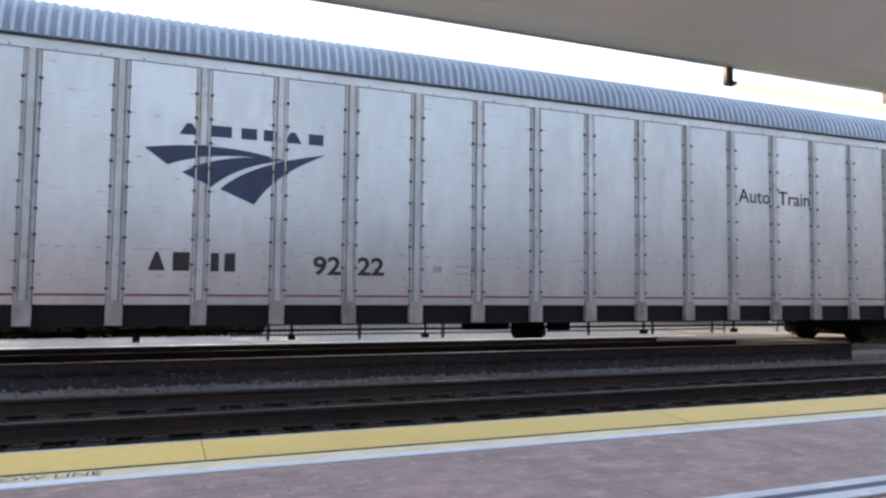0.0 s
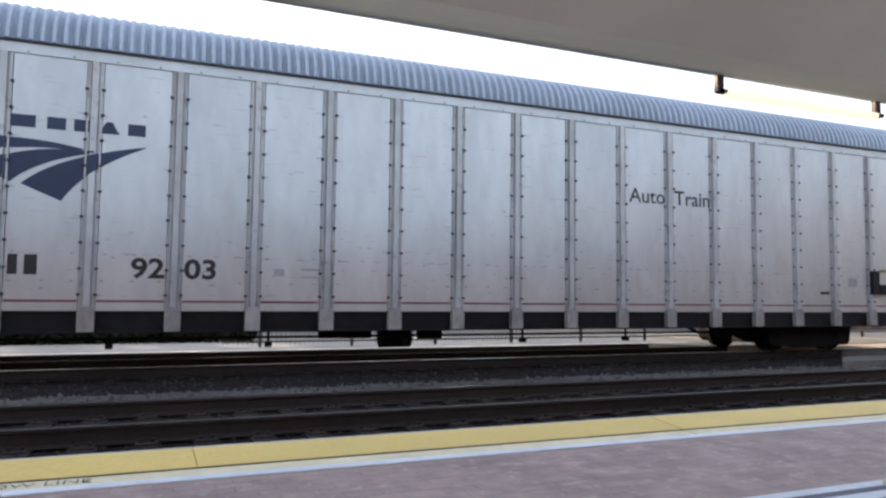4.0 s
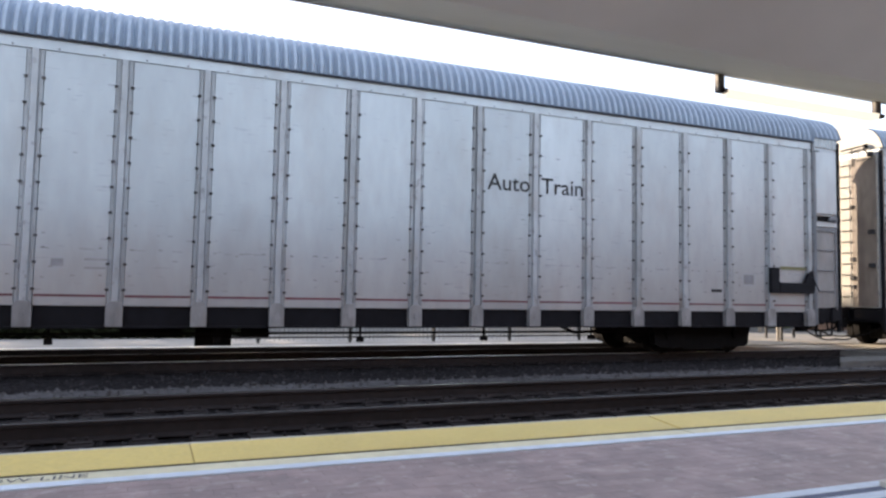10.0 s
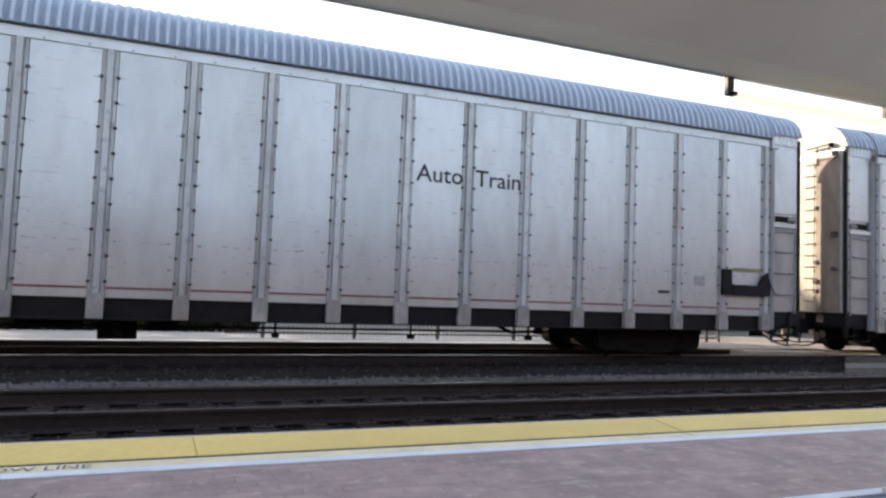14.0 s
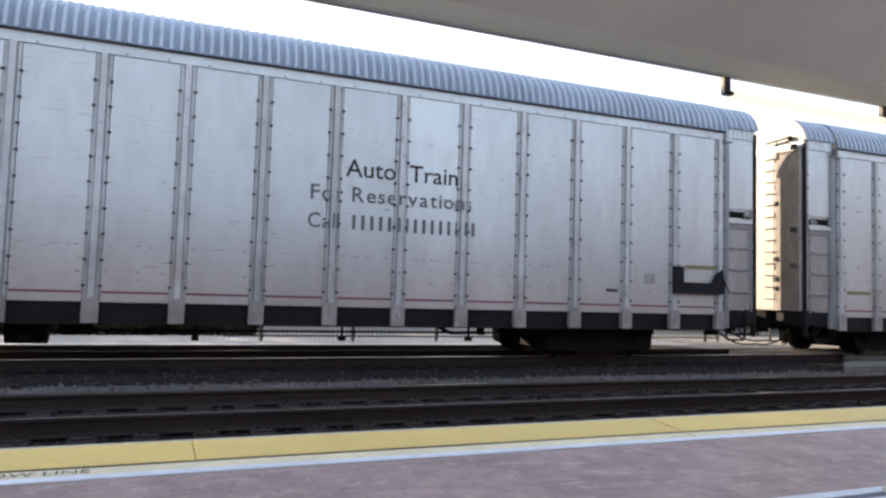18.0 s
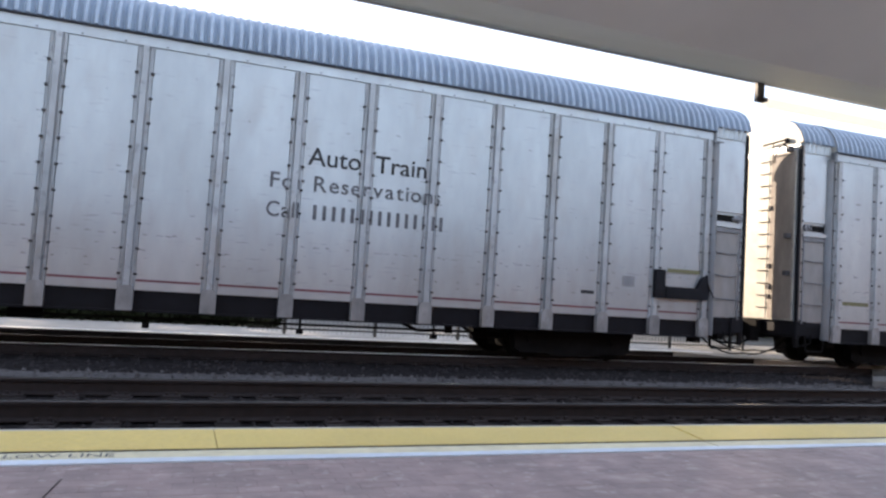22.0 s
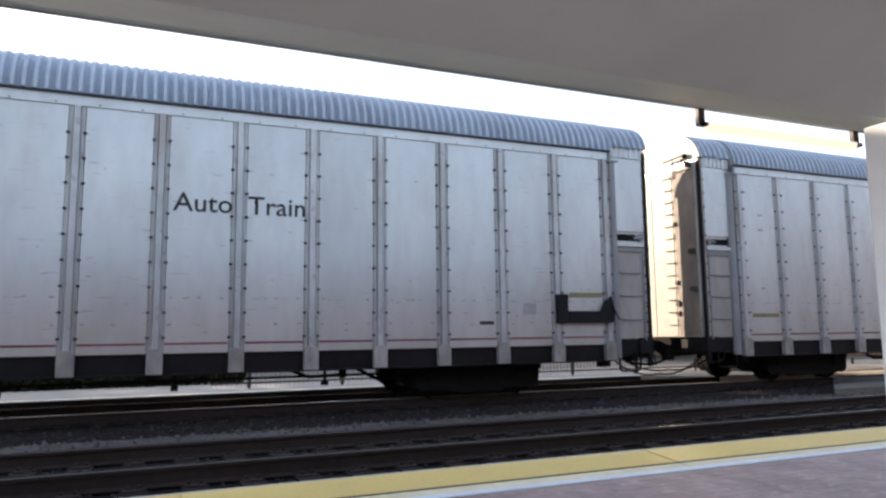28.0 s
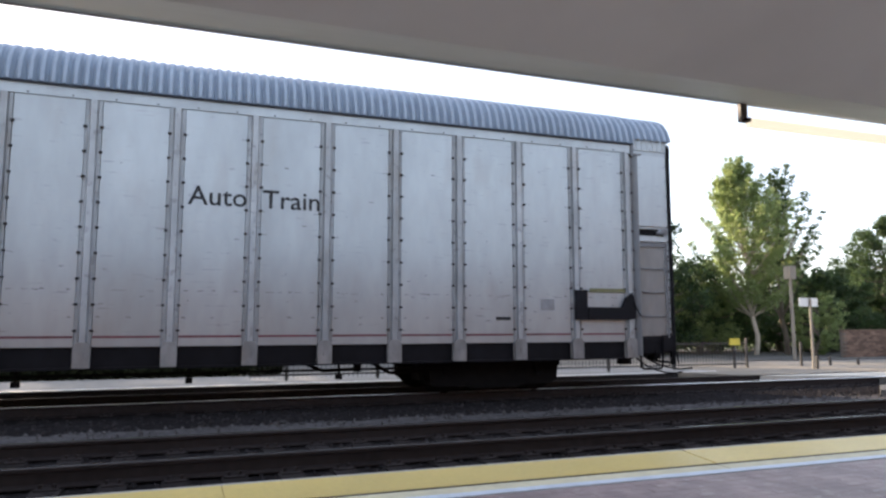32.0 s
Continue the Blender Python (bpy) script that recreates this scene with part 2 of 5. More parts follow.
KERBEDGE = material("white_kerb_edge", (0.62, 0.60, 0.56), 0.8, 0.0, 0.12, 6, 0.2, 0.5, 0.2)
APRON = material("sunlit_crossing_concrete", (0.50, 0.475, 0.42), 0.7, 0.0, 0.15, 4, 0.2, 0.5, 0.2)
TANPAVE = material("worn_tan_walk", (0.25, 0.225, 0.19), 0.85, 0.0, 0.2, 3, 0.25, 0.4, 0.2, spec=0.1)
GREYPAVE = material("grey_worn_pavement", (0.19, 0.18, 0.165), 0.85, 0.0, 0.2, 3, 0.2, 0.3, 0.2, spec=0.1)
ASPHALT = material("grey_asphalt", (0.11, 0.108, 0.104), 0.9, 0.0, 0.2, 6, 0.2, 0.2, 0.3, spec=0.1)
GRASS = material("dry_grass", (0.10, 0.12, 0.05), 0.95, 0.0, 0.35, 3, 0.3, 0.15, 0.5)
IRON = material("black_fence_paint", (0.02, 0.02, 0.022), 0.5, 0.0, 0.1, 10)
# Bark colour lightened for the sun on the trunk.
BARK_PALE = material("pale_sunlit_bark", (0.36, 0.31, 0.25), 0.9, 0.0, 0.25, 9, 0.25, 1.2, 0.5, (1, 1, 0.3))
BARK = material("grey_bark", (0.14, 0.115, 0.09), 0.9, 0.0, 0.3, 9, 0.2, 1.2, 0.6, (1, 1, 0.3))
# SUN and SHADE are the same leaf with light or shade in its green.
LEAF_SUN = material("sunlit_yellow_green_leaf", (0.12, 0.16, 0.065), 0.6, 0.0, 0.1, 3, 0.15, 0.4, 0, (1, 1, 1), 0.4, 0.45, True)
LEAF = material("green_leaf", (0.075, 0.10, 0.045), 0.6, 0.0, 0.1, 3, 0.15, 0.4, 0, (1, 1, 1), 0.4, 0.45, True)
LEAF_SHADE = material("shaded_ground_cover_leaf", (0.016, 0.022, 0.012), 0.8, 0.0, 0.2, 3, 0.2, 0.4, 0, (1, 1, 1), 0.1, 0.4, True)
# Dark grey leaf, left out of the translucent mix below.
LEAF_GREY = material("dark_grey_leaf", (0.035, 0.036, 0.03), 0.7, 0.0, 0.1, 3, 0.15, 0.4, 0, (1, 1, 1), 0.3, 0.4, True)
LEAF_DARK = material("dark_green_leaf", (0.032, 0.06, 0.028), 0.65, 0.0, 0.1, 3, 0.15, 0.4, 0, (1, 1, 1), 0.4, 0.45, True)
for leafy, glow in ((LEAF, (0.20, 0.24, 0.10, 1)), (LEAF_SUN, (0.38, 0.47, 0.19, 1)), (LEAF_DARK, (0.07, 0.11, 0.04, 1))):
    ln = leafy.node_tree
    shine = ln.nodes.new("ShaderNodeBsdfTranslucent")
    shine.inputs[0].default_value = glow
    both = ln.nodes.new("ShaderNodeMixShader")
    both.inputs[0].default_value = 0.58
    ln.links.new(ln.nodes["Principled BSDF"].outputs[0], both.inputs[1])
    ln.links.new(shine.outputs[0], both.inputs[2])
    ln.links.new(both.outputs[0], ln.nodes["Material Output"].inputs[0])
STUCCO = material("beige_stucco", (0.48, 0.44, 0.36), 0.85, 0.0, 0.1, 8, 0.12, 0.5, 0.2)
SIGNBOARD = material("cream_signboard", (0.62, 0.58, 0.48), 0.6, 0.0, 0.05, 5)
REDBRICKWALL = material("unseen_wall_warm_brick", (0.185, 0.125, 0.096), 0.85, 0.0, 0.2, 10, 0.15, 0.7, 0.3)
WALLBEHIND = material("unseen_wall_brick", (0.165, 0.112, 0.09), 0.85, 0.0, 0.2, 10, 0.15, 0.7, 0.3)
CARWHITE = material("white_car_paint", (0.7, 0.7, 0.7), 0.3, 0.0, 0.03, 3)
GLASSY = material("dark_window_glass", (0.02, 0.025, 0.03), 0.06, 0.0, 0.05, 3)
BROWNBRICK = material("brown_brick", (0.17, 0.115, 0.088), 0.85, 0.0, 0.25, 12, 0.3, 1.2, 0.3, (1, 1, 1), 0.2, 0.35, True)
MORTAR = material("grey_brown_mortar", (0.16, 0.135, 0.115), 0.9, 0.0, 0.2, 14, 0.2, 1.0, 0.2, spec=0.1)
SHEDWHITE = material("weathered_white_boards", (0.36, 0.365, 0.37), 0.7, 0.0, 0.15, 6, 0.2, 0.6, 0.1)
SIGNWHITE = material("white_sign_sheet", (0.75, 0.75, 0.72), 0.5, 0.0, 0.04, 6)
SIGNRED = material("red_sign_sheet", (0.42, 0.05, 0.07), 0.5, 0.0, 0.05, 6)
SIGNYELLOW = material("yellow_sign_sheet", (0.6, 0.5, 0.06), 0.5, 0.0, 0.04, 6)
WOODPOLE = material("wooden_pole", (0.25, 0.22, 0.18), 0.85, 0.0, 0.2, 10, 0.2, 1.0, 0.3, (1, 1, 0.2))
TUBE = bpy.data.materials.new("lit_tube_diffuser")
TUBE.use_nodes = True
TUBE.node_tree.nodes["Principled BSDF"].inputs["Base Color"].default_value = (0.7, 0.6, 0.4, 1)
TUBE.node_tree.nodes["Principled BSDF"].inputs["Emission Color"].default_value = (1.0, 0.9, 0.68, 1)
TUBE.node_tree.nodes["Principled BSDF"].inputs["Emission Strength"].default_value = 0.36


# ---- mesh helpers ----
class Shape:
    """Faces gathered into one mesh, with a material slot for each material used."""
    def __init__(self):
        self.v, self.f, self.mi, self.mats = [], [], [], []

    def slot(self, m):
        if m not in self.mats:
            self.mats.append(m)
        return self.mats.index(m)

    def face(self, pts, m):
        i = len(self.v)
        self.v += [tuple(q) for q in pts]
        self.f.append(tuple(range(i, i + len(pts))))
        self.mi.append(self.slot(m))

    def box(self, lo, hi, m, cut=0.0):
        """A box, with its upright and long edges cut when cut is given."""
        (x0, y0, z0), (x1, y1, z1) = lo, hi
        if not cut:
            ring = [(x0, y0), (x1, y0), (x1, y1), (x0, y1)]
        else:
            c = cut
            ring = [(x0 + c, y0), (x1 - c, y0), (x1, y0 + c), (x1, y1 - c), (x1 - c, y1), (x0 + c, y1), (x0, y1 - c), (x0, y0 + c)]
        self.prism([(a, b, z0) for a, b in ring], (0, 0, z1 - z0), m)
        return self

    def prism(self, ring, way, m):
        """A ring of points pushed along way; shares its vertices."""
        n, i, s = len(ring), len(self.v), self.slot(m)
        self.v += [tuple(q) for q in ring] + [(q[0] + way[0], q[1] + way[1], q[2] + way[2]) for q in ring]
        faces = [tuple(i + k for k in range(n))[::-1], tuple(i + n + k for k in range(n))]
        faces += [(i + k, i + (k + 1) % n, i + n + (k + 1) % n, i + n + k) for k in range(n)]
        self.f += faces
        self.mi += [s] * len(faces)
        return self

    def tube(self, a, b, r, m, sides=8, r2=None):
        a, b = Vector(a), Vector(b)
        d = (b - a).normalized()
        u = d.orthogonal().normalized()
        w = d.cross(u)
        r2 = r if r2 is None else r2
        i, s = len(self.v), self.slot(m)
        for c, q in ((a, r), (b, r2)):
            for k in range(sides):
                t = 2 * math.pi * k / sides
                self.v.append(tuple(c + q * (math.cos(t) * u + math.sin(t) * w)))
        fs = [tuple(i + k for k in range(sides))[::-1], tuple(i + sides + k for k in range(sides))]
        fs += [(i + k, i + (k + 1) % sides, i + sides + (k + 1) % sides, i + sides + k) for k in range(sides)]
        self.f += fs
        self.mi += [s] * len(fs)
        return self

    def pipe(self, pts, r, m, sides=6):
        """One bent tube through points of a plane of constant y."""
        i, s, n = len(self.v), self.slot(m), len(pts)
        pts = [Vector(q) for q in pts]
        for k, c in enumerate(pts):
            d = (pts[min(k + 1, n - 1)] - pts[max(k - 1, 0)]).normalized()
            u = Vector((0, 1, 0))
            w = d.cross(u)
            self.v += [tuple(c + r * (math.cos(6.2832 * j / sides) * u + math.sin(6.2832 * j / sides) * w)) for j in range(sides)]
        fs = [tuple(i + j for j in range(sides)), tuple(i + (n - 1) * sides + j for j in range(sides))]
        fs += [(i + k * sides + j, i + k * sides + (j + 1) % sides, i + (k + 1) * sides + (j + 1) % sides, i + (k + 1) * sides + j) for k in range(n - 1) for j in range(sides)]
        self.f += fs
        self.mi += [s] * len(fs)
        return self

    def mesh(self, name):
        me = bpy.data.meshes.new(name)
        me.from_pydata(self.v, [], self.f)
        for m in self.mats:
            me.materials.append(m)
        me.polygons.foreach_set("material_index", self.mi)
        bm = bmesh.new()
        bm.from_mesh(me)
        bmesh.ops.recalc_face_normals(bm, faces=bm.faces)
        bm.to_mesh(me)
        bm.free()
        return me


def part(name, shape, parent=None, label="", at=None):
    """Links a shape, or a mesh made before, as one object under its parent."""
    ob = new(name, shape.mesh(name) if isinstance(shape, Shape) else shape)
    ob.parent = parent
    if at is not None:
        ob.matrix_basis = at
    if label:
        ob["label"] = label
    return ob


def thing(name, m, label, category, group="", kind=""):
    ob = new(name)
    ob.matrix_basis = m
    return tagged(ob, label, category, group, kind)


def words(text, height, m, name="writing", bold=0.004):
    """A flat mesh of the words in the x-z plane, read from -y, cap height as given, from its lower left."""
    cu = bpy.data.curves.new("letters", "FONT")
    cu.body, cu.size, cu.extrude = text, height / 0.69, 0.0
    cu.resolution_u = 3
    cu.offset = bold
    ob = new("letters", cu)
    dg = bpy.context.evaluated_depsgraph_get()
    me = bpy.data.meshes.new_from_object(ob.evaluated_get(dg))
    bpy.data.objects.remove(ob)
    me.name = name
    me.materials.clear()
    me.materials.append(m)
    xs = [q.co.x for q in me.vertices]
    lo, wide = min(xs), max(xs) - min(xs)
    return me, lo, wide


# ---- the setting ----
# the ground: one sheet to the horizon
s = Shape()
s.box((-1500, 15.66, -1.2), (1500, 1500, -0.10), GRASS)
s.box((-1500, -1500, -1.2), (1500, -9.21, -0.10), GRASS)
s.box((-1500, -9.2, -1.3), (1500, 5.05, -0.92), GRASS)
ground = tagged(part("ground", s), "flat grassy ground running to the horizon", "ground", "", "structure")
s = Shape()
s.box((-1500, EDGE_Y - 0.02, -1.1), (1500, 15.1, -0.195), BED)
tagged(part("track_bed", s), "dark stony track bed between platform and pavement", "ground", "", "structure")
s = Shape()
s.box((-1500, 15.05, -0.6), (13.4, 15.24, -0.014), KERBEDGE)
s.box((-1500, 15.24, -0.6), (13.4, 17.9, -0.02), PAVING)
s.box((13.4, 15.05, -0.6), (1500, 17.9, -0.02), TANPAVE)
tagged(part("pavement", s), "pale sunlit concrete kerb walk beyond the tracks", "pavement", "", "structure")
s = Shape()
s.box((-1500, 17.9, -0.6), (1500, 19.5, -0.04), GREYPAVE)
tagged(part("pavement", s), "grey worn pavement behind the pale walk", "pavement", "", "structure")
# Dark board added before the kerb: stands for the shade on its face.
s = Shape()
s.box((-200, 14.995, -0.5), (12.0, 15.046, -0.03), TIE)
tagged(part("edging_board", s), "dark board added over the shaded face of the far kerb", "edging", "", "structure")
# the foot crossing at the platform's far end, flush with the rails
cross = thing("crossing", pose(0, 0, 0), "foot crossing flush with the rails, coloured pale where sunlit, dark where shaded", "crossing", "", "structure")
# Slab colours carry the light: APRON the sunlit strip, ASPHALT the shaded slabs.
for ring, top, m in (([(12.0, 15.046), (12.9, 13.50), (44, 13.50), (44, 15.046)], -0.012, TANPAVE), ([(13.1, 13.39), (15.0, 12.6), (16.8, 12.06), (44, 12.06), (44, 13.39)], -0.015, APRON),
                     ([(12.43, 9.75), (13.5, 10.6), (44, 10.6), (44, 9.75)], -0.03, ASPHALT),
                     ([(15.2, 11.94), (16.2, 10.7), (44, 10.7), (44, 11.94)], -0.02, ASPHALT)):
    part("crossing_slab", Shape().prism([(x, y, -0.3) for x, y in ring], (0, 0, top + 0.3), m), cross)
s = Shape()
s.box((-1500, 19.5, -0.6), (1500, 31.0, -0.06), ASPHALT)
tagged(part("road", s), "grey asphalt road and car park beyond the fence", "road", "", "structure")


def ballast_heap(name, y0, y1, top, count, seed, m, label, x0=-14, x1=34):
    rnd = np.random.RandomState(seed)
    pts, fs = [], []
    base = np.array([(1, 0, 0), (-1, 0, 0), (0, 1, 0), (0, -1, 0), (0, 0, 1), (0, 0, -1)], float)
    tri = [(0, 2, 4), (2, 1, 4), (1, 3, 4), (3, 0, 4), (2, 0, 5), (1, 2, 5), (3, 1, 5), (0, 3, 5)]
    for k in range(count):
        c = np.array((rnd.uniform(x0, x1), rnd.uniform(y0, y1), top + rnd.uniform(-0.03, 0.015)))
        r = rnd.uniform(0.02, 0.042) * rnd.uniform(0.6, 1.2, 3)
        a = rnd.uniform(0, 6.28)
        rot = np.array([[math.cos(a), -math.sin(a), 0], [math.sin(a), math.cos(a), 0], [0, 0, 1]])
        i = len(pts)
        pts += [tuple(c + rot @ (b * r + rnd.uniform(-0.006, 0.006, 3))) for b in base]
        fs += [(i + a, i + b, i + d) for a, b, d in tri]
    me = bpy.data.meshes.new(name)
    me.from_pydata(pts, [], fs)
    me.materials.append(m)
    return tagged(part(name, me), label, "gravel", "", "stuff")


def rail(y, label, head):
    prof = [(-0.07, -0.172), (0.07, -0.172), (0.07, -0.162), (0.012, -0.14), (0.010, -0.045), (0.036, -0.035), (0.036, -0.006), (0.028, 0.0), (-0.028, 0.0), (-0.036, -0.006), (-0.036, -0.035), (-0.010, -0.045), (-0.012, -0.14), (-0.07, -0.162)]
    q = Shape()
    n = len(prof)
    x0, x1 = -900, 900
    for k in range(n):
        (a, b), (c, d) = prof[k], prof[(k + 1) % n]
        q.face([(x0, y + a, b), (x1, y + a, b), (x1, y + c, d), (x0, y + c, d)], head if b > -0.01 and d > -0.01 else RAILSIDE)
    return tagged(part("rail", q), label, "rail", "rails of the two tracks", "structure")


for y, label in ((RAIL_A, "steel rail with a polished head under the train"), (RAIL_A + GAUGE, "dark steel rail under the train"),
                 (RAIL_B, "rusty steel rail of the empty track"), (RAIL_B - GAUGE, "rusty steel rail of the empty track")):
    # The far rail's polished head takes the dark side colour, leaving out its shine.
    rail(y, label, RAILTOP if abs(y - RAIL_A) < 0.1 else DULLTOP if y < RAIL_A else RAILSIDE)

s = Shape()
s.box((-0.115, -1.27, -0.35), (0.115, 1.27, -0.172), TIE, 0.015)
tie_mesh = s.mesh("tie")
s = Shape()
s.box((-0.09, -0.19, -0.172), (0.09, 0.19, -0.158), RAILSIDE)
for dx in (-0.05, 0.05):
    for dy in (-0.1, 0.1):
        s.box((dx - 0.014, dy - 0.02, -0.158), (dx + 0.014, dy + 0.02, -0.128), RAILSIDE)
plate_mesh = s.mesh("tie_plate")
for track_y, name in ((NEAR_Y, "near"), (TRAIN_Y, "far")):
    bed = thing("railway_track", pose(0, track_y, 0), "wooden ties and tie plates of the %s track" % ("empty" if name == "near" else "train's"), "track", "railway tracks", "structure")
    for k in range(-24, 70):
        t = part("tie", tie_mesh, bed, "", pose(k * 0.5, 0, 0))
        for yy in (-GAUGE / 2, GAUGE / 2):
            part("tie_plate", plate_mesh, t, "", pose(0, yy, 0))
    far = Shape()
    for k in list(range(-1040, -24)) + list(range(70, 1040)):
        far.box((k * 0.5 - 0.115, -1.27, -0.35), (k * 0.5 + 0.115, 1.27, -0.172), TIE)
    part("far_ties", far, bed, "wooden ties farther along the track")["kind"] = "stuff"


def ballast_sheet(y0, y1, top, rough, m, label, seed, x0=-14.0, x1=34.0, step=0.075):
    """Packed ballast: an uneven sheet that sinks away at its wavering long edges."""
    noise.seed_set(seed)
    nx, ny = int((x1 - x0) / step), int(round((y1 - y0) / step))
    V, F = [], []
    for i in range(nx + 1):
        for j in range(ny + 1):
            x, y = x0 + i * step, y0 + (y1 - y0) * j / ny
            waver = 0.16 * noise.noise((x * 1.1, 0.0, seed)) + 0.10 * noise.noise((x * 4.3, 3.0, seed))
            edge = min(1.0, max(0.0, (min(y - y0, y1 - y) + waver) / 0.22))
            lump = noise.noise((x * 2.3, y * 2.3, seed)) * 0.5 + noise.noise((x * 8.0, y * 8.0, seed)) * 0.35 + noise.noise((x * 17.0, y * 17.0, seed)) * 0.3
            V.append((x, y, top - 0.05 * (1 - edge) ** 2 + rough * lump))
    for i in range(nx):
        for j in range(ny):
            a = i * (ny + 1) + j
            F.append((a, a + ny + 1, a + ny + 2, a + 1))
    me = bpy.data.meshes.new("packed_ballast")
    me.from_pydata(V, [], F)
    me.materials.append(m)
    return tagged(part("packed_ballast", me), label, "gravel", "", "stuff")


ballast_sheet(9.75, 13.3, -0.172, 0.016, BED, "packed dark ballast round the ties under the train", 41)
ballast_sheet(9.15, 10.15, -0.150, 0.022, BALLAST_PALE, "ridge of paler grey ballast between the two tracks", 42)
ballast_heap("ballast", NEAR_Y - 2.2, 9.3, -0.195, 14000, 3, BALLAST, "loose dark grey ballast stones between the ties")
ballast_heap("ballast", 9.4, 10.1, -0.150, 3000, 4, BALLAST_PALE, "paler grey ballast stones between the two tracks")
ballast_heap("ballast", 10.1, 11.9, -0.172, 5000, 6, BALLAST, "dark ballast stones beside the train's track")

# the platform
s = Shape()
s.box((-60, -8.9, -0.9), (90, EDGE_Y - 0.035, PLAT_Z - 0.065), CONCRETE)
s.box((-60, EDGE_Y - 0.034, -0.9), (90, EDGE_Y, PLAT_Z), CONCRETE)
platform = tagged(part("platform", s), "low station platform with a worn concrete edge", "platform", "", "structure")
strip = thing("tactile_strip", pose(0, 0, 0), "yellow warning strip along the platform edge", "tactile strip", "", "structure")
# along the track: at the platform side, at the edge, half the gap
joints = [(-16.0, -16.0, 0.003), (-12.2, -12.2, 0.003), (-8.4, -8.4, 0.003), (-3.6, -3.6, 0.003), (0.285, 0.285, 0.003), (3.91, 4.04, 0.010), (7.9, 7.9, 0.003), (11.7, 11.7, 0.004),
          (15.5, 15.5, 0.003), (19.3, 19.3, 0.003), (23, 23, 0.003), (27, 27, 0.003), (31, 31, 0.003)]
for (a, c, g), (b, d, h) in zip(joints, joints[1:]):
    ring = [(a + g, 4.482), (b - h, 4.482), (d - h, EDGE_Y - 0.04), (c + g, EDGE_Y - 0.04)]
    part("tactile_panel", Shape().prism([(x, y, PLAT_Z - 0.062) for x, y in ring], (0, 0, 0.062), YELLOW), strip)
s = Shape()
s.box((-16, 4.445, PLAT_Z - 0.062), (31, 4.478, PLAT_Z - 0.001), DARK)
part("joint_strip", s, strip, "dark rubber joint")
s = Shape()
s.box((-16, 4.285, PLAT_Z - 0.062), (3.875, 4.443, PLAT_Z - 0.002), CREAM)
s.box((3.89, 4.285, PLAT_Z - 0.062), (31, 4.443, PLAT_Z - 0.002), CREAM)
part("border", s, strip, "worn pale yellow border")
s = Shape()
s.box((-16, 4.19, PLAT_Z - 0.062), (31, 4.283, PLAT_Z), LINE)
s.box((-16, 2.765, PLAT_Z - 0.062), (31, 2.845, PLAT_Z), LINE)
s.box((-16, 2.60, PLAT_Z - 0.062), (31, 2.69, PLAT_Z), LINE)
tagged(part("platform_line", s), "pale blue-white painted lines on the platform", "line", "", "structure")
s = Shape()
s.box((-16, 2.692, PLAT_Z - 0.062), (31, 2.763, PLAT_Z - 0.002), NAVYBAND)
tagged(part("navy_band", s), "dark navy band set in the platform", "line", "", "structure")
me, lo, wide = words("YELLOW LINE", 0.082, STENCIL, bold=0.0)
w = part("writing", me, None, "", Matrix.Translation((-0.27 - wide, 4.318, PLAT_Z + 0.002)))
tagged(w, "black stencilled words on the platform border", "writing", "", "structure")


def pavers(name, y0, y1, x0, x1, label):
    rnd = random.Random(5)
    q = Shape()
    q.box((x0, y0, PLAT_Z - 0.066), (x1, y1, PLAT_Z - 0.007), MORTAR)
    L, B, g = 0.203, 0.101, 0.001
    r = 0
    y = y0
    while y + B <= y1 + 0.03:
        x = x0 - (L / 2 if r % 2 else 0)
        hi = min(y + B - g, y1)
        while x < x1:
            z = PLAT_Z - 0.003 + rnd.uniform(-0.0008, 0.0004)
            a, b, e = x + g / 2, x + L - g / 2, 0.001
            c, d = y + g / 2, hi
            i, sl = len(q.v), q.slot(PAVER)
            q.v += [(a, c, z - 0.0015), (b, c, z - 0.0015), (b, d, z - 0.0015), (a, d, z - 0.0015), (a + e, c + e, z), (b - e, c + e, z), (b - e, d - e, z), (a + e, d - e, z)]
            q.f += [(i + 4, i + 5, i + 6, i + 7), (i, i + 1, i + 5, i + 4), (i + 1, i + 2, i + 6, i + 5), (i + 2, i + 3, i + 7, i + 6), (i + 3, i, i + 4, i + 7)]
            q.mi += [sl] * 5
            x += L
        y += B
        r += 1
    return tagged(part(name, q), label, "paving", "", "stuff")


pavers("brick_paving", 2.85, 4.186, -16, 31, "reddish brown brick pavers of the platform")
crack = Shape()
path = [(-0.490, 3.50), (-0.497, 3.60), (-0.486, 3.70), (-0.478, 3.79), (-0.466, 3.885)]
for (a, b), (c, d) in zip(path, path[1:]):
    crack.face([(a - 0.004, b, PLAT_Z + 0.001), (a + 0.004, b, PLAT_Z + 0.001), (c + 0.003, d, PLAT_Z + 0.001), (c - 0.003, d, PLAT_Z + 0.001)], STEEL)
tagged(part("crack", crack), "thin dark crack across the brick pavers", "crack", "", "structure")
pavers("brick_paving", -2.4, 2.596, -16, 31, "reddish brown brick pavers of the platform")

# the canopy: a roof that falls from the track side to a valley over the columns
VALLEY_Y, VALLEY_Z, EAVE_Y, EAVE_Z = 2.50, 2.30, 4.38, 2.99
prof = [(EAVE_Y, EAVE_Z), (EAVE_Y, EAVE_Z + 0.16), (VALLEY_Y, VALLEY_Z + 0.3), (0.55, EAVE_Z + 0.16), (0.55, EAVE_Z), (VALLEY_Y, VALLEY_Z)]
s = Shape()
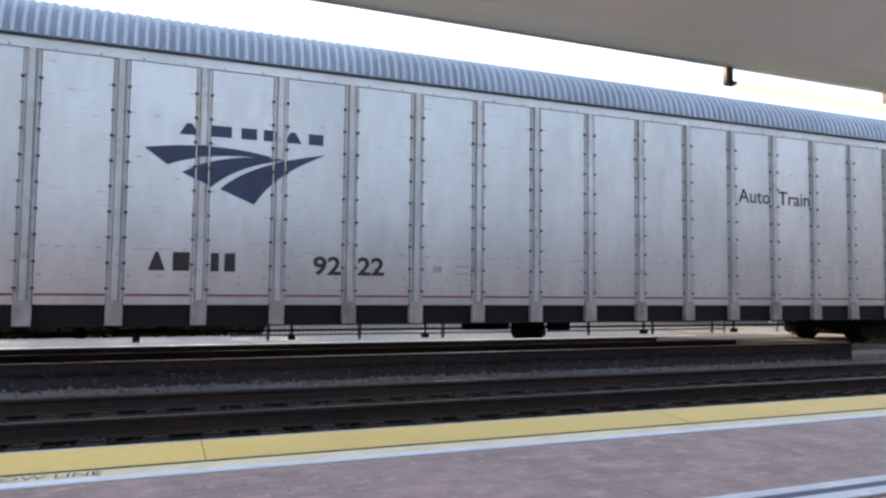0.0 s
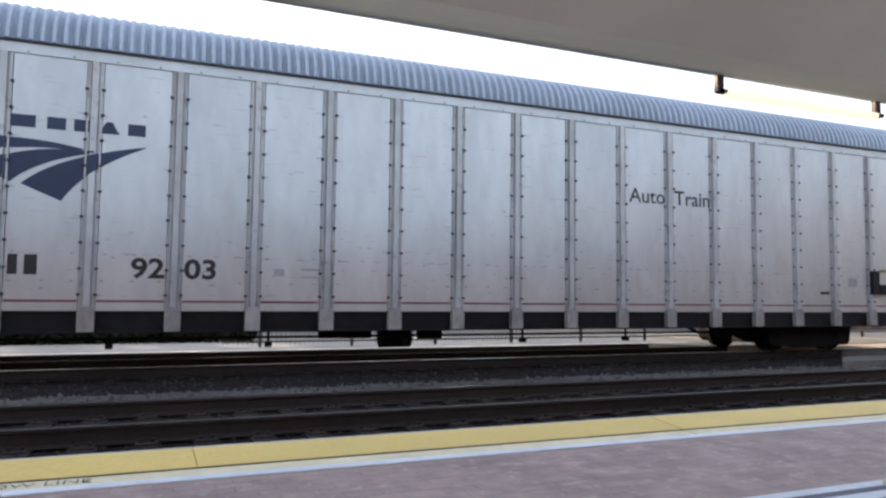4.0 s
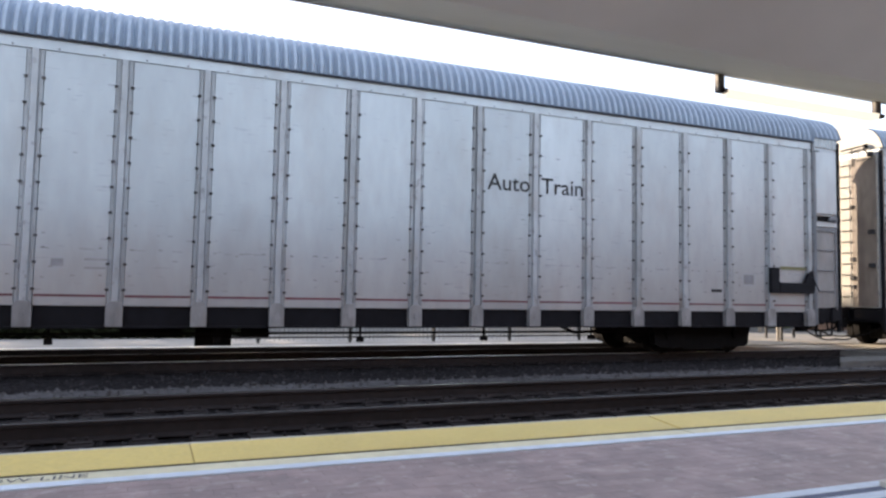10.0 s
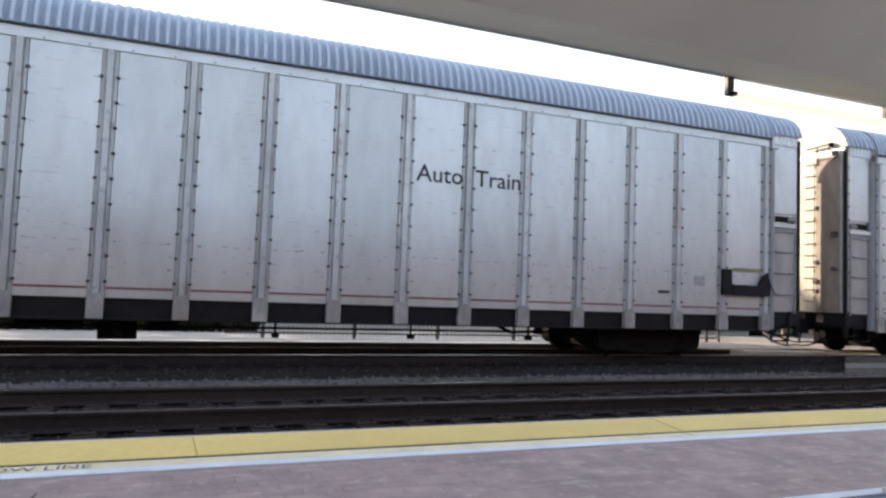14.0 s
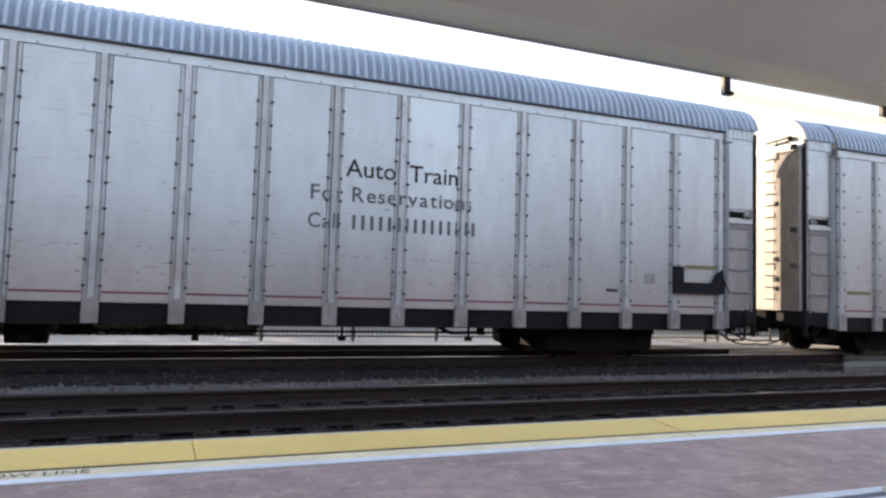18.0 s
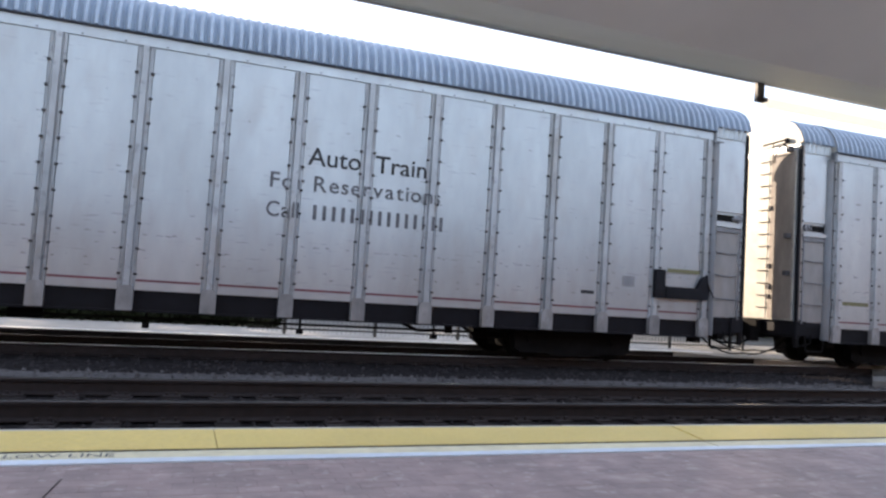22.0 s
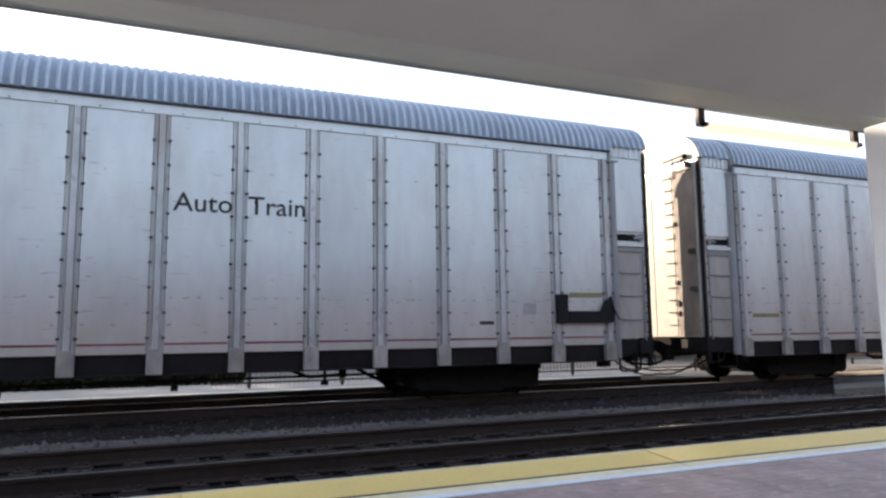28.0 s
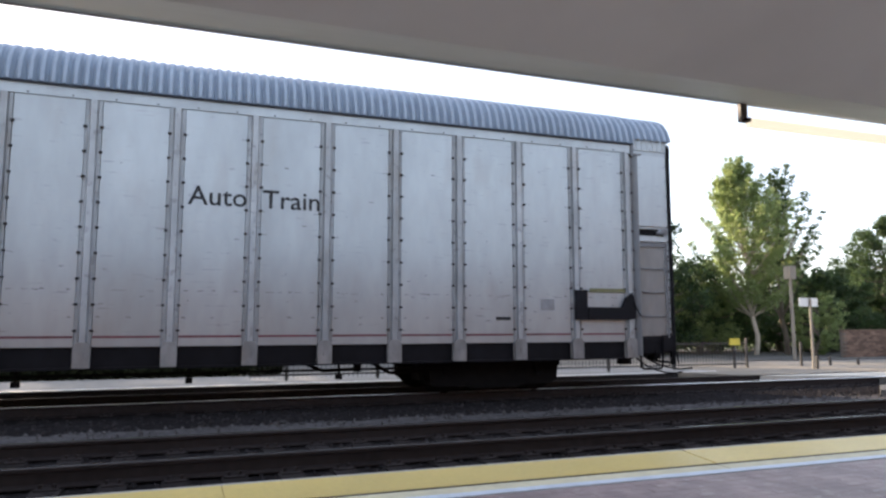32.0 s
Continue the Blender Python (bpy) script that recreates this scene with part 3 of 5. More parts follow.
s.prism([(-7, a, b) for a, b in prof], (97, 0, 0), SOFFIT)
tagged(part("canopy", s), "plain grey underside of the platform canopy", "canopy", "", "structure")
s = Shape()
s.box((-7, EAVE_Y + 0.002, EAVE_Z - 0.002), (90, EAVE_Y + 0.03, EAVE_Z + 0.17), FASCIA)
tagged(part("fascia", s), "grey metal fascia along the canopy edge", "trim", "", "structure")
# Unseen wall, added and coloured to darken and warm the train's reflections.
s = Shape()
s.box((-20, -9.2, -0.5), (20, -8.9, 4.6), WALLBEHIND)
s.box((38, -9.2, -0.5), (90, -8.9, 9.0), REDBRICKWALL)
s.box((20, -9.2, -0.5), (38, -8.9, 7.0), WALLBEHIND)
tagged(part("wall_south", s), "unseen brick wall added behind the platform to tint the train's reflections", "wall", "", "structure")


def column(x, y):
    c = thing("canopy_column", pose(x, y, PLAT_Z), "white painted steel column holding the canopy", "column", "canopy columns")
    q = Shape()
    q.box((-0.16, -0.16, 0.0), (0.16, 0.16, 2.185), WHITE, 0.012)
    part("shaft", q, c)
    q = Shape()
    q.box((-0.22, -0.22, 0.0), (0.22, 0.22, 0.03), CONCRETE, 0.02)
    part("base_plate", q, c)


column(4.02, 2.55)

lamp = thing("canopy_light", pose(4.22, 4.36, 2.93), "tube light on brown brackets under the canopy edge", "light")
for dx in (0.0, 1.86):
    s = Shape()
    s.box((dx - 0.035, -0.03, -0.10), (dx + 0.035, 0.03, 0.07), BRACKET, 0.012)
    s.box((dx - 0.02, -0.03, -0.10), (dx + 0.075, 0.03, -0.07), BRACKET, 0.008)
    part("bracket", s, lamp, "brown steel bracket")
s = Shape()
s.prism([(0.06, -0.045, -0.075), (0.06, -0.03, -0.135), (0.06, 0.03, -0.135), (0.06, 0.045, -0.075)], (1.78, 0, 0), TUBE)
part("tube", s, lamp, "glowing cream tube cover")

# ---- the train ----
X0 = 12.7                                  # from the first post to the middle of the car
SILL_LO, SILL_HI, WALL_TOP, ROOF_LO = 0.565, 0.885, 4.50, 4.69
END_L, END_R = -1.03 - X0, 26.45 - X0


def bay_x(k):
    return k * BAY - X0


ROOF_ARC = [(0.0, 4.69), (0.02, 4.84), (0.09, 5.03), (0.22, 5.20), (0.40, 5.32), (0.62, 5.41), (0.95, 5.47), (1.3, 5.50), (1.52, 5.51)]


def roof_shape(x0, x1, half, low=4.69, pitch=BAY / 8):
    """Corrugated sheet: deep ribs down the side that flatten towards the crown; low is its lower edge."""
    q = Shape()
    n = int(round((x1 - x0) / pitch)) * 6
    side = [(d, z) for d, z in ROOF_ARC if z > low + 0.02 and d < half]
    side = [(float(np.interp(low, [z for d, z in ROOF_ARC], [d for d, z in ROOF_ARC])), low)] + side
    arc = [(-half + d, z) for d, z in side]
    depth = [float(np.interp(d, (0.0, 0.15, 0.45, 0.7), (1.35, 1.2, 0.4, 0.25))) for d, z in side]
    arc, depth = arc + [(-a, z) for a, z in reversed(arc)], depth + depth[::-1]
    sl = q.slot(ROOF)
    m = len(arc)
    for i in range(n + 1):
        x = x0 + (x1 - x0) * i / n
        wave = (0.020, 0.024, 0.018, -0.030, -0.046, -0.030)[i % 6]
        for j, (y, z) in enumerate(arc):
            r = wave * depth[j]
            a, b = arc[max(j - 1, 0)], arc[min(j + 1, m - 1)]
            d = Vector((b[0] - a[0], b[1] - a[1])).normalized()
            q.v.append((x, y - d.y * r, z + d.x * r))
    for i in range(n):
        for j in range(m - 1):
            a = i * m + j
            q.f.append((a, a + m, a + m + 1, a + 1))
    q.mi = [sl] * len(q.f)
    # closed ends
    for x, i in ((x0, 0), (x1, n)):
        q.face([(x, y, z) for y, z in arc], ENDPAINT)
    return q


def post_mesh():
    q = Shape()
    y = -HALF
    # hat section between two flanges, one rolled profile
    prof = [(-0.104, 0.042), (-0.080, 0.039), (-0.077, 0.052), (-0.060, 0.052), (-0.042, 0.0), (0.042, 0.0), (0.060, 0.052), (0.077, 0.052), (0.080, 0.039), (0.104, 0.042), (0.104, 0.075), (-0.104, 0.075)]
    q.prism([(a, y + b, SILL_HI) for a, b in prof], (0, 0, WALL_TOP - SILL_HI), POST)
    return q.mesh("post")


def bolts_mesh():
    q = Shape()
    z = 1.12
    while z < WALL_TOP - 0.15:
        for sx in (-1, 1):
            q.box((sx * 0.110 - 0.024, -HALF + 0.012, z - 0.017), (sx * 0.110 + 0.024, -HALF + 0.046, z + 0.017), RUST, 0.01)
        z += 0.372
    return q.mesh("bolts")


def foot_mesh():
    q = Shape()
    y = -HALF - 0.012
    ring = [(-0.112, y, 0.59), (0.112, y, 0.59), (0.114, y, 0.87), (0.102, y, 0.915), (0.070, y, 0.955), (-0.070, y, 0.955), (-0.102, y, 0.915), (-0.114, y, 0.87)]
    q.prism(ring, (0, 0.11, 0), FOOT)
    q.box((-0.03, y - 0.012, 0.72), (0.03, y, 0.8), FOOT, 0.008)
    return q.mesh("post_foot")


def panel_mesh(width, seed):
    q = Shape()
    a, b = -width / 2, width / 2
    z0, z1 = SILL_HI + 0.004, WALL_TOP
    y = -HALF + 0.05
    # a shallow pressed sheet with turned edges
    e = 0.012
    q.prism([(a, y + e, z0), (a + e, y, z0), (b - e, y, z0), (b, y + e, z0), (b, y + 0.03, z0), (a, y + 0.03, z0)], (0, 0, z1 - z0), PANEL)
    # scrapes: along a rubbed line, beside the bolts, and a few at random
    rnd = random.Random(seed)
    marks = []
    for k in range(3):
        marks.append((rnd.uniform(a + 0.05, b - 0.2), 1.70 + rnd.uniform(-0.012, 0.012), rnd.uniform(0.03, 0.16), 0.010))
    # two rows of stained rivets low on the sheet
    for zr, xs in ((1.70, (-0.37, 0.02, 0.36)), (1.31, (-0.40, 0.01, 0.38))):
        for xr in xs:
            if rnd.random() < 0.8:
                w = rnd.uniform(0.04, 0.075)
                marks.append((xr - w / 2 + rnd.uniform(-0.01, 0.01), zr + rnd.uniform(-0.01, 0.01), w, rnd.uniform(0.016, 0.026)))
    z = 1.12
    while z < WALL_TOP - 0.15:
        for side in (-1, 1):
            if rnd.random() < 0.42:
                w = rnd.uniform(0.03, 0.11)
                marks.append((a + 0.02 if side < 0 else b - 0.02 - w, z + rnd.uniform(-0.02, 0.02), w, rnd.uniform(0.007, 0.014)))
        z += 0.372
    for k in range(5):
        marks.append((rnd.uniform(a + 0.05, b - 0.15), rnd.choice((rnd.uniform(1.15, 2.1), rnd.uniform(1.15, 4.2))), rnd.uniform(0.02, 0.09), rnd.uniform(0.008, 0.02)))
    for x, z, w, h in marks:
        q.face([(x, y - 0.002, z), (x + w, y - 0.002, z + rnd.uniform(-0.004, 0.004)), (x + w * 0.95, y - 0.002, z + h * 0.6), (x + w * 0.1, y - 0.002, z + h)], SCRAPE)
    q.box((a + 0.02, y - 0.006, 1.014), (b - 0.02, y, 1.046), RED)
    return q.mesh("side_panel")


def cut_at(ring, x, keep):
    """The part of a flat ring beyond x (keep 1) or before it (keep -1)."""
    out = []
    for (a, b), (c, d) in zip(ring, ring[1:] + ring[:1]):
        if (a - x) * keep >= 0:
            out.append((a, b))
        if (a - x) * (c - x) < 0:
            out.append((x, b + (d - b) * (x - a) / (c - a)))
    return out


def emblem_pieces():
    """Three tapered navy bands fanning out, cut where the posts stand, and the row of plain letter-sized blocks over them."""
    spans = []
    edges = [6.05, 6 * BAY - 0.06, 6 * BAY + 0.06, 7 * BAY - 0.06, 7 * BAY + 0.06, 8.85]
    for i in range(5):
        spans.append((edges[i], edges[i + 1], -HALF - 0.004 if i % 2 else -HALF + 0.046))
    # each band between an upper and a lower bow, from lower left to the upper right tip
    def bow(p, c, r, t):
        return ((1 - t) ** 2 * p[0] + 2 * t * (1 - t) * c[0] + t * t * r[0], (1 - t) ** 2 * p[1] + 2 * t * (1 - t) * c[1] + t * t * r[1])
    bands = [(((6.10, 3.22), (7.08, 3.40), (7.98, 3.205)), ((6.43, 2.98), (6.95, 3.22), (7.86, 3.185))),
             (((6.63, 2.88), (7.22, 3.24), (8.08, 3.185)), ((7.06, 2.68), (7.40, 3.02), (8.12, 3.165))),
             (((7.19, 2.66), (7.60, 3.09), (8.80, 3.31)), ((7.70, 2.44), (7.98, 2.93), (8.74, 3.272)))]
    n = 120
    out = []
    for up, low in bands:
        for lo, hi, y in spans:
            q = Shape()
            for k in range(n):
                quad = [bow(*up, k / n), bow(*up, (k + 1) / n), bow(*low, (k + 1) / n), bow(*low, k / n)]
                quad = cut_at(cut_at(quad, lo, 1), hi, -1)
                if len(quad) > 2:
                    q.face([(p[0] - X0, y, p[1]) for p in quad], NAVY)
            if q.f:
                me = q.mesh("emblem_band")
                bm = bmesh.new()
                bm.from_mesh(me)
                bmesh.ops.remove_doubles(bm, verts=bm.verts, dist=0.0005)
                bm.to_mesh(me)
                bm.free()
                out.append(("emblem_band", me))
    for k, (a, b) in enumerate(((6.58, 6.86), (7.02, 7.34), (7.48, 7.72), (7.82, 8.05), (8.14, 8.42), (8.53, 8.77))):
        za, zb = 3.46, 3.635
        y = -HALF - 0.004 if any(abs((a + b) / 2 - j * BAY) < 0.10 for j in (6, 7)) else -HALF + 0.046
        lean = 0.10 if k in (0, 4) else 0.0
        q = Shape()
        q.face([(a - X0, y, za), (b - X0, y, za), (b - lean - X0, y, zb), (a + lean - X0, y, zb)], NAVY)
        out.append(("emblem_block", q.mesh("emblem_block")))
    return out


def mark_blocks():
    """Four plain letter-sized blocks."""
    y, out = -HALF + 0.046, []
    for a, b, lean in ((6.20, 6.44, 0.10), (6.54, 6.78, 0.0), (7.08, 7.20, 0.0), (7.28, 7.44, 0.0)):
        q = Shape()
        q.face([(a - X0, y, 1.395), (b - X0, y, 1.395), (b - lean - X0, y, 1.675), (a + lean - X0, y, 1.675)], INK)
        out.append(q.mesh("reporting_mark"))
    return out


def bars(rows, m, y=-HALF + 0.046):
    q = Shape()
    for x0, x1, z0, z1 in rows:
        q.face([(x0 - X0, y, z0), (x1 - X0, y, z0), (x1 - X0, y, z1), (x0 - X0, y, z1)], m)
    return q


def truck_parts(parent, xc):
    tr = part("truck", Shape().box((xc - 0.35, -0.95, 0.30), (xc + 0.35, 0.95, 0.64), STEEL, 0.05), parent, "black cast steel truck")
    # Solid rigging blocks added where shade closes the truck's inside.
    q = Shape()
    for dx in (-0.45, 0.45):
        q.box((xc + dx - 0.10, -1.0, 0.20), (xc + dx + 0.10, 1.0, 0.46), STEEL, 0.03)
    q.box((xc - 1.05, -0.58, 0.16), (xc + 1.05, 0.58, 0.42), STEEL, 0.03)
    q.box((xc - 0.30, -1.0, 0.12), (xc + 0.30, 1.0, 0.34), STEEL, 0.03)
    part("brake_rigging", q, tr)
    for sy in (-1, 1):
        q = Shape()
        ring = [(xc - 1.24, 0.20), (xc - 1.12, 0.13), (xc - 0.60, 0.13), (xc - 0.46, 0.09), (xc + 0.46, 0.09), (xc + 0.60, 0.13), (xc + 1.12, 0.13), (xc + 1.24, 0.20), (xc + 1.28, 0.60), (xc + 0.62, 0.66), (xc - 0.62, 0.66), (xc - 1.28, 0.60)]
        y0 = sy * 1.00
        q.prism([(x, y0 - 0.09, z) for x, z in ring], (0, 0.18, 0), STEEL)
        for dx in (-0.25, -0.08, 0.09, 0.26):
            q.tube((xc + dx, y0 - sy * 0.0, 0.20), (xc + dx, y0, 0.5), 0.06, STEEL, 8)
        for dx in (-0.89, 0.89):
            q.tube((xc + dx, y0 - sy * 0.12, 0.42), (xc + dx, y0 + sy * 0.13, 0.42), 0.12, STEEL, 10)
        part("side_frame", q, tr)
        q = Shape()
        q.box((xc - 1.34, sy * 1.02 - 0.05, 0.46), (xc + 1.34, sy * 1.02 + 0.05, 0.64), STEEL, 0.02)
        part("frame_beam", q, tr)
    axles = []
    for dx in (-0.89, 0.89):
        q = Shape()
        for sy in (-1, 1):
            q.tube((0, sy * 0.70, 0), (0, sy * 0.85, 0), 0.42, STEEL, 24)
            q.tube((0, sy * 0.66, 0), (0, sy * 0.70, 0), 0.445, STEEL, 20)
            q.box((-0.06, sy * 0.855 - 0.012, -0.3), (0.06, sy * 0.855 + 0.012, -0.14), RUST)
        q.tube((0, -1.1, 0), (0, 1.1, 0), 0.085, STEEL, 10)
        axles.append(part("wheelset", q, tr, "steel wheels on their axle", pose(xc + dx, 0, 0.42)))
    return tr


def coupler_shape(xe, sx):
    q = Shape()
    q.box((min(xe, xe + sx * 0.42), -0.13, 0.72), (max(xe, xe + sx * 0.42), 0.13, 0.92), STEEL, 0.02)
    # knuckle: a rounded block
    c = xe + sx * 0.56
    q.prism([(c + 0.21 * math.cos(a), -0.24, 0.80 + 0.24 * math.sin(a)) for a in np.linspace(0, 2 * math.pi, 12, endpoint=False)], (0, 0.48, 0), STEEL)
    q.box((min(xe - sx * 0.1, xe + sx * 0.14), -0.55, 0.58), (max(xe - sx * 0.1, xe + sx * 0.14), 0.55, 1.0), STEEL, 0.04)
    q.box((min(xe + sx * 0.1, xe + sx * 0.34), -0.60, 0.50), (max(xe + sx * 0.1, xe + sx * 0.34), -0.38, 0.74), STEEL, 0.05)
    q.tube((xe + sx * 0.02, -1.3, 0.97), (xe + sx * 0.26, -0.6, 0.97), 0.02, STEEL, 6)
    return q


def hose_shape(xe, sx, y):
    q = Shape()
    pts = [(xe + sx * d, y, z) for d, z in ((0.0, 0.66), (0.10, 0.56), (0.3, 0.47), (0.5, 0.43), (0.70, 0.42))]
    return q.pipe(pts, 0.026, STEEL)


def cable_shape(xe, sx, y, drop):
    q = Shape()
    pts = [(xe - sx * 0.5 + sx * 1.21 * u, y, 0.62 - drop * math.sin(math.pi * min(1, u * 0.62)) ** 0.8) for u in (0, 0.15, 0.3, 0.5, 0.7, 0.85, 1.0)]
    return q.pipe(pts, 0.017, STEEL)


def rail_car():
    car = thing("rail_car", pose(0, TRAIN_Y, 0), "long silver-white ribbed car carrier wagon with a corrugated roof", "rail car", "cars of the train")
    # underframe
    q = Shape()
    q.box((END_L + 0.12, -0.45, 0.60), (END_R - 0.12, 0.45, 0.98), DARK)
    q.box((END_L + 0.1, -1.42, 0.88), (END_R - 0.1, 1.42, 1.02), DARK)
    for k in range(23):
        x = bay_x(k)
        q.box((x - 0.05, -1.40, 0.72), (x + 0.05, 1.40, 0.9), DARK)
    part("underframe", q, car, "dark steel underframe")
    for sy, nm in ((-1, "near"), (1, "far")):
        q = Shape()
        a, b = sorted((sy * 1.40, sy * 1.46))
        # The far sill, out of view, is raised so sun reaches the rail.
        low = SILL_LO if sy < 0 else 0.74
        q.box((bay_x(0) - 0.06, a, low), (bay_x(22) + 0.06, b, SILL_HI), DARK)
        q.box((bay_x(0) - 0.06, min(a, sy * 1.50), low), (bay_x(22) + 0.06, max(b, sy * 1.50), low + 0.03), DARK)
        part("side_sill", q, car, "dark side sill")
    # side towards the platform: backing seen in the slits, panels, posts, feet
    q = Shape()
    q.box((bay_x(0), -HALF + 0.085, SILL_HI), (bay_x(22), -HALF + 0.11, ROOF_LO), SEAM)
    q.box((bay_x(0), HALF - 0.11, SILL_HI), (bay_x(22), HALF - 0.03, ROOF_LO), PANEL)
    part("inner_wall", q, car)
    panels = [panel_mesh(BAY - 0.212, 70 + k) for k in range(11)]
    for k in range(22):
        part("side_panel", panels[k * 7 % 11], car, "", pose(bay_x(k) + BAY / 2, 0, 0))
    po, bo, fo = post_mesh(), bolts_mesh(), foot_mesh()
    for k in range(23):
        p = part("post", po, car, "", pose(bay_x(k), 0, 0))
        part("bolts", bo, p, "row of dark bolts")["kind"] = "stuff"
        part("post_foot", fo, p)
    q = Shape()
    q.box((bay_x(0) - 0.12, -HALF + 0.026, WALL_TOP + 0.004), (bay_x(22) + 0.12, -HALF + 0.12, WALL_TOP + 0.155), PANEL)
    q.box((bay_x(0) - 0.12, HALF - 0.12, WALL_TOP + 0.004), (bay_x(22) + 0.12, HALF - 0.005, WALL_TOP + 0.155), PANEL)
    for k in range(44):
        x = bay_x(0) + (k + 0.5) * BAY / 2
        q.box((x - 0.012, -HALF + 0.016, WALL_TOP + 0.02), (x + 0.012, -HALF + 0.026, WALL_TOP + 0.04), RUST)
    part("top_rail", q, car, "white top rail under the roof")
    q = Shape()
    q.box((bay_x(0) - 0.14, -HALF + 0.03, WALL_TOP + 0.157), (bay_x(22) + 0.14, -HALF + 0.1, ROOF_LO), SEAM)
    # Dark colour stands for the shadow at the roof's drip edge.
    q.box((bay_x(0) - 0.14, -HALF - 0.034, WALL_TOP + 0.160), (bay_x(22) + 0.14, -HALF + 0.029, WALL_TOP + 0.179), GUTTER)
    part("roof_gutter", q, car, "dark drip edge under the roof")
    roof = part("roof", roof_shape(bay_x(0) - 0.14, bay_x(22) + 0.14, HALF), car, "blue-grey corrugated roof")
    for a, b in ((END_L, bay_x(0) - 0.144), (bay_x(22) + 0.144, END_R)):
        part("end_roof", roof_shape(a, b, HALF - 0.04, 4.80), car, "blue-grey corrugated roof end")
    # the narrower ends
    for sx, xe, xp in ((-1, END_L, bay_x(0)), (1, END_R, bay_x(22))):
        lo, hi = min(xe, xp + sx * 0.12), max(xe, xp + sx * 0.12)
        q = Shape()
        q.box((lo, -HALF + 0.13, 0.98), (hi, HALF - 0.13, 4.78), PANEL)
        part("end_bay", q, car, "smooth pale end bay")
        # upper sheet, its scalloped top rim, slot, ladder panel
        q = Shape()
        q.box((lo + 0.10, -HALF + 0.09, 3.10), (hi - 0.10, -HALF + 0.128, 4.50), PANEL, 0.012)
        part("end_sheet", q, car)
        q = Shape()
        mid = (lo + hi) / 2
        # Flat dark plate for the slot: the shade inside it is its colour.
        q.box((mid - sx * 0.06 - 0.24, -HALF + 0.122, 2.92), (mid - sx * 0.06 + 0.24, -HALF + 0.1285, 3.05), STEEL)
        q.tube((mid + sx * 0.12, -HALF + 0.10, 2.97), (mid + sx * 0.27, -HALF + 0.07, 2.98), 0.035, LADDER, 8, 0.055)
        q.tube((mid + sx * 0.27, -HALF + 0.11, 2.98), (mid + sx * 0.27, -HALF + 0.05, 2.98), 0.075, LADDER, 10)
        part("slot", q, car, "dark slot with a black lever")
        q = Shape()
        q.box((mid - 0.36, -HALF + 0.06, 2.80), (mid + 0.34, -HALF + 0.13, 2.88), PANEL, 0.01)
        part("ledge", q, car)
        q = Shape()
        for dx in (-0.32, 0.32):
            q.box((mid + dx - 0.022, -HALF + 0.075, 0.95), (mid + dx + 0.022, -HALF + 0.10, 2.80), LADDER, 0.006)
        q.box((mid - 0.32, -HALF + 0.08, 2.70), (mid + 0.32, -HALF + 0.10, 2.78), LADDER)
        for z in (1.37, 1.83, 2.285):
            q.pipe([(mid + d, -HALF + 0.085, z + h) for d, h in ((-0.32, 0.02), (-0.2, -0.008), (0.0, -0.016), (0.2, -0.008), (0.32, 0.02))], 0.013, LADDER)
        part("ladder_panel", Shape().box((mid - 0.29, -HALF + 0.112, 0.99), (mid + 0.29, -HALF + 0.128, 2.69), LADDERBACK), car, "shaded grey sheet behind the ladder")
        for z in np.arange(1.1, 2.8, 0.19):
            for dx in (-0.37, 0.37):
                q.box((mid + dx - 0.02, -HALF + 0.10, z), (mid + dx + 0.02, -HALF + 0.128, z + 0.03), RUST)
        part("ladder", q, car, "grey steel ladder")
        q = Shape()
        # a wide rounded column beside the last post, and the flutes under the end roof
        cx = xp + sx * 0.205
        ring = [(cx + 0.098 * math.sin(a), -HALF + 0.115 - 0.095 * math.cos(a)) for a in np.linspace(-1.5, 1.5, 9)] + [(cx + 0.098, -HALF + 0.14), (cx - 0.098, -HALF + 0.14)]
        q.prism([(x, y, 0.62) for x, y in ring], (0, 0, WALL_TOP - 0.62), COLUMN)
        part("corner_column", q, car, "grey rounded corner column")
        q = Shape()
        wave = [(lo + 0.12 + (hi - lo - 0.2) * k / 24, -HALF + 0.118 - 0.026 * (0.5 + 0.5 * math.sin(k * 1.57))) for k in range(25)]
        q.prism([(x, y, 4.60) for x, y in wave] + [(wave[-1][0], -HALF + 0.14, 4.60), (wave[0][0], -HALF + 0.14, 4.60)], (0, 0, 0.21), PANEL)
        part("fluted_strip", q, car, "short white fluted strip under the roof end")
        q = Shape()
        q.box((xp + sx * 0.13 - 0.03, -HALF - 0.006, WALL_TOP - 0.06), (xp + sx * 0.13 + 0.03, -HALF + 0.12, WALL_TOP + 0.17), COLUMN, 0.01)
        q.box((min(xp, xp + sx * 0.33), -HALF - 0.006, WALL_TOP - 0.03), (max(xp, xp + sx * 0.33), -HALF + 0.03, WALL_TOP - 0.005), COLUMN)
        part("rail_bracket", q, car, "dark bracket at the end of the top rail")
        q = Shape()
        q.box((xe - 0.05 if sx > 0 else xe - 0.004, -HALF + 0.085, 0.62), (xe + 0.004 if sx > 0 else xe + 0.05, -HALF + 0.16, 4.74), DARK, 0.008)
        if sx < 0:
            q.box((xe + 0.052, -HALF + 0.095, 0.98), (xe + 0.098, -HALF + 0.126, 4.74), RUSTEDGE, 0.006)
        for z in np.arange(1.0, 4.6, 0.3):
            q.box((xe - sx * 0.09 - 0.015, -HALF + 0.075, z), (xe - sx * 0.09 + 0.015, -HALF + 0.127, z + 0.035), RUST)
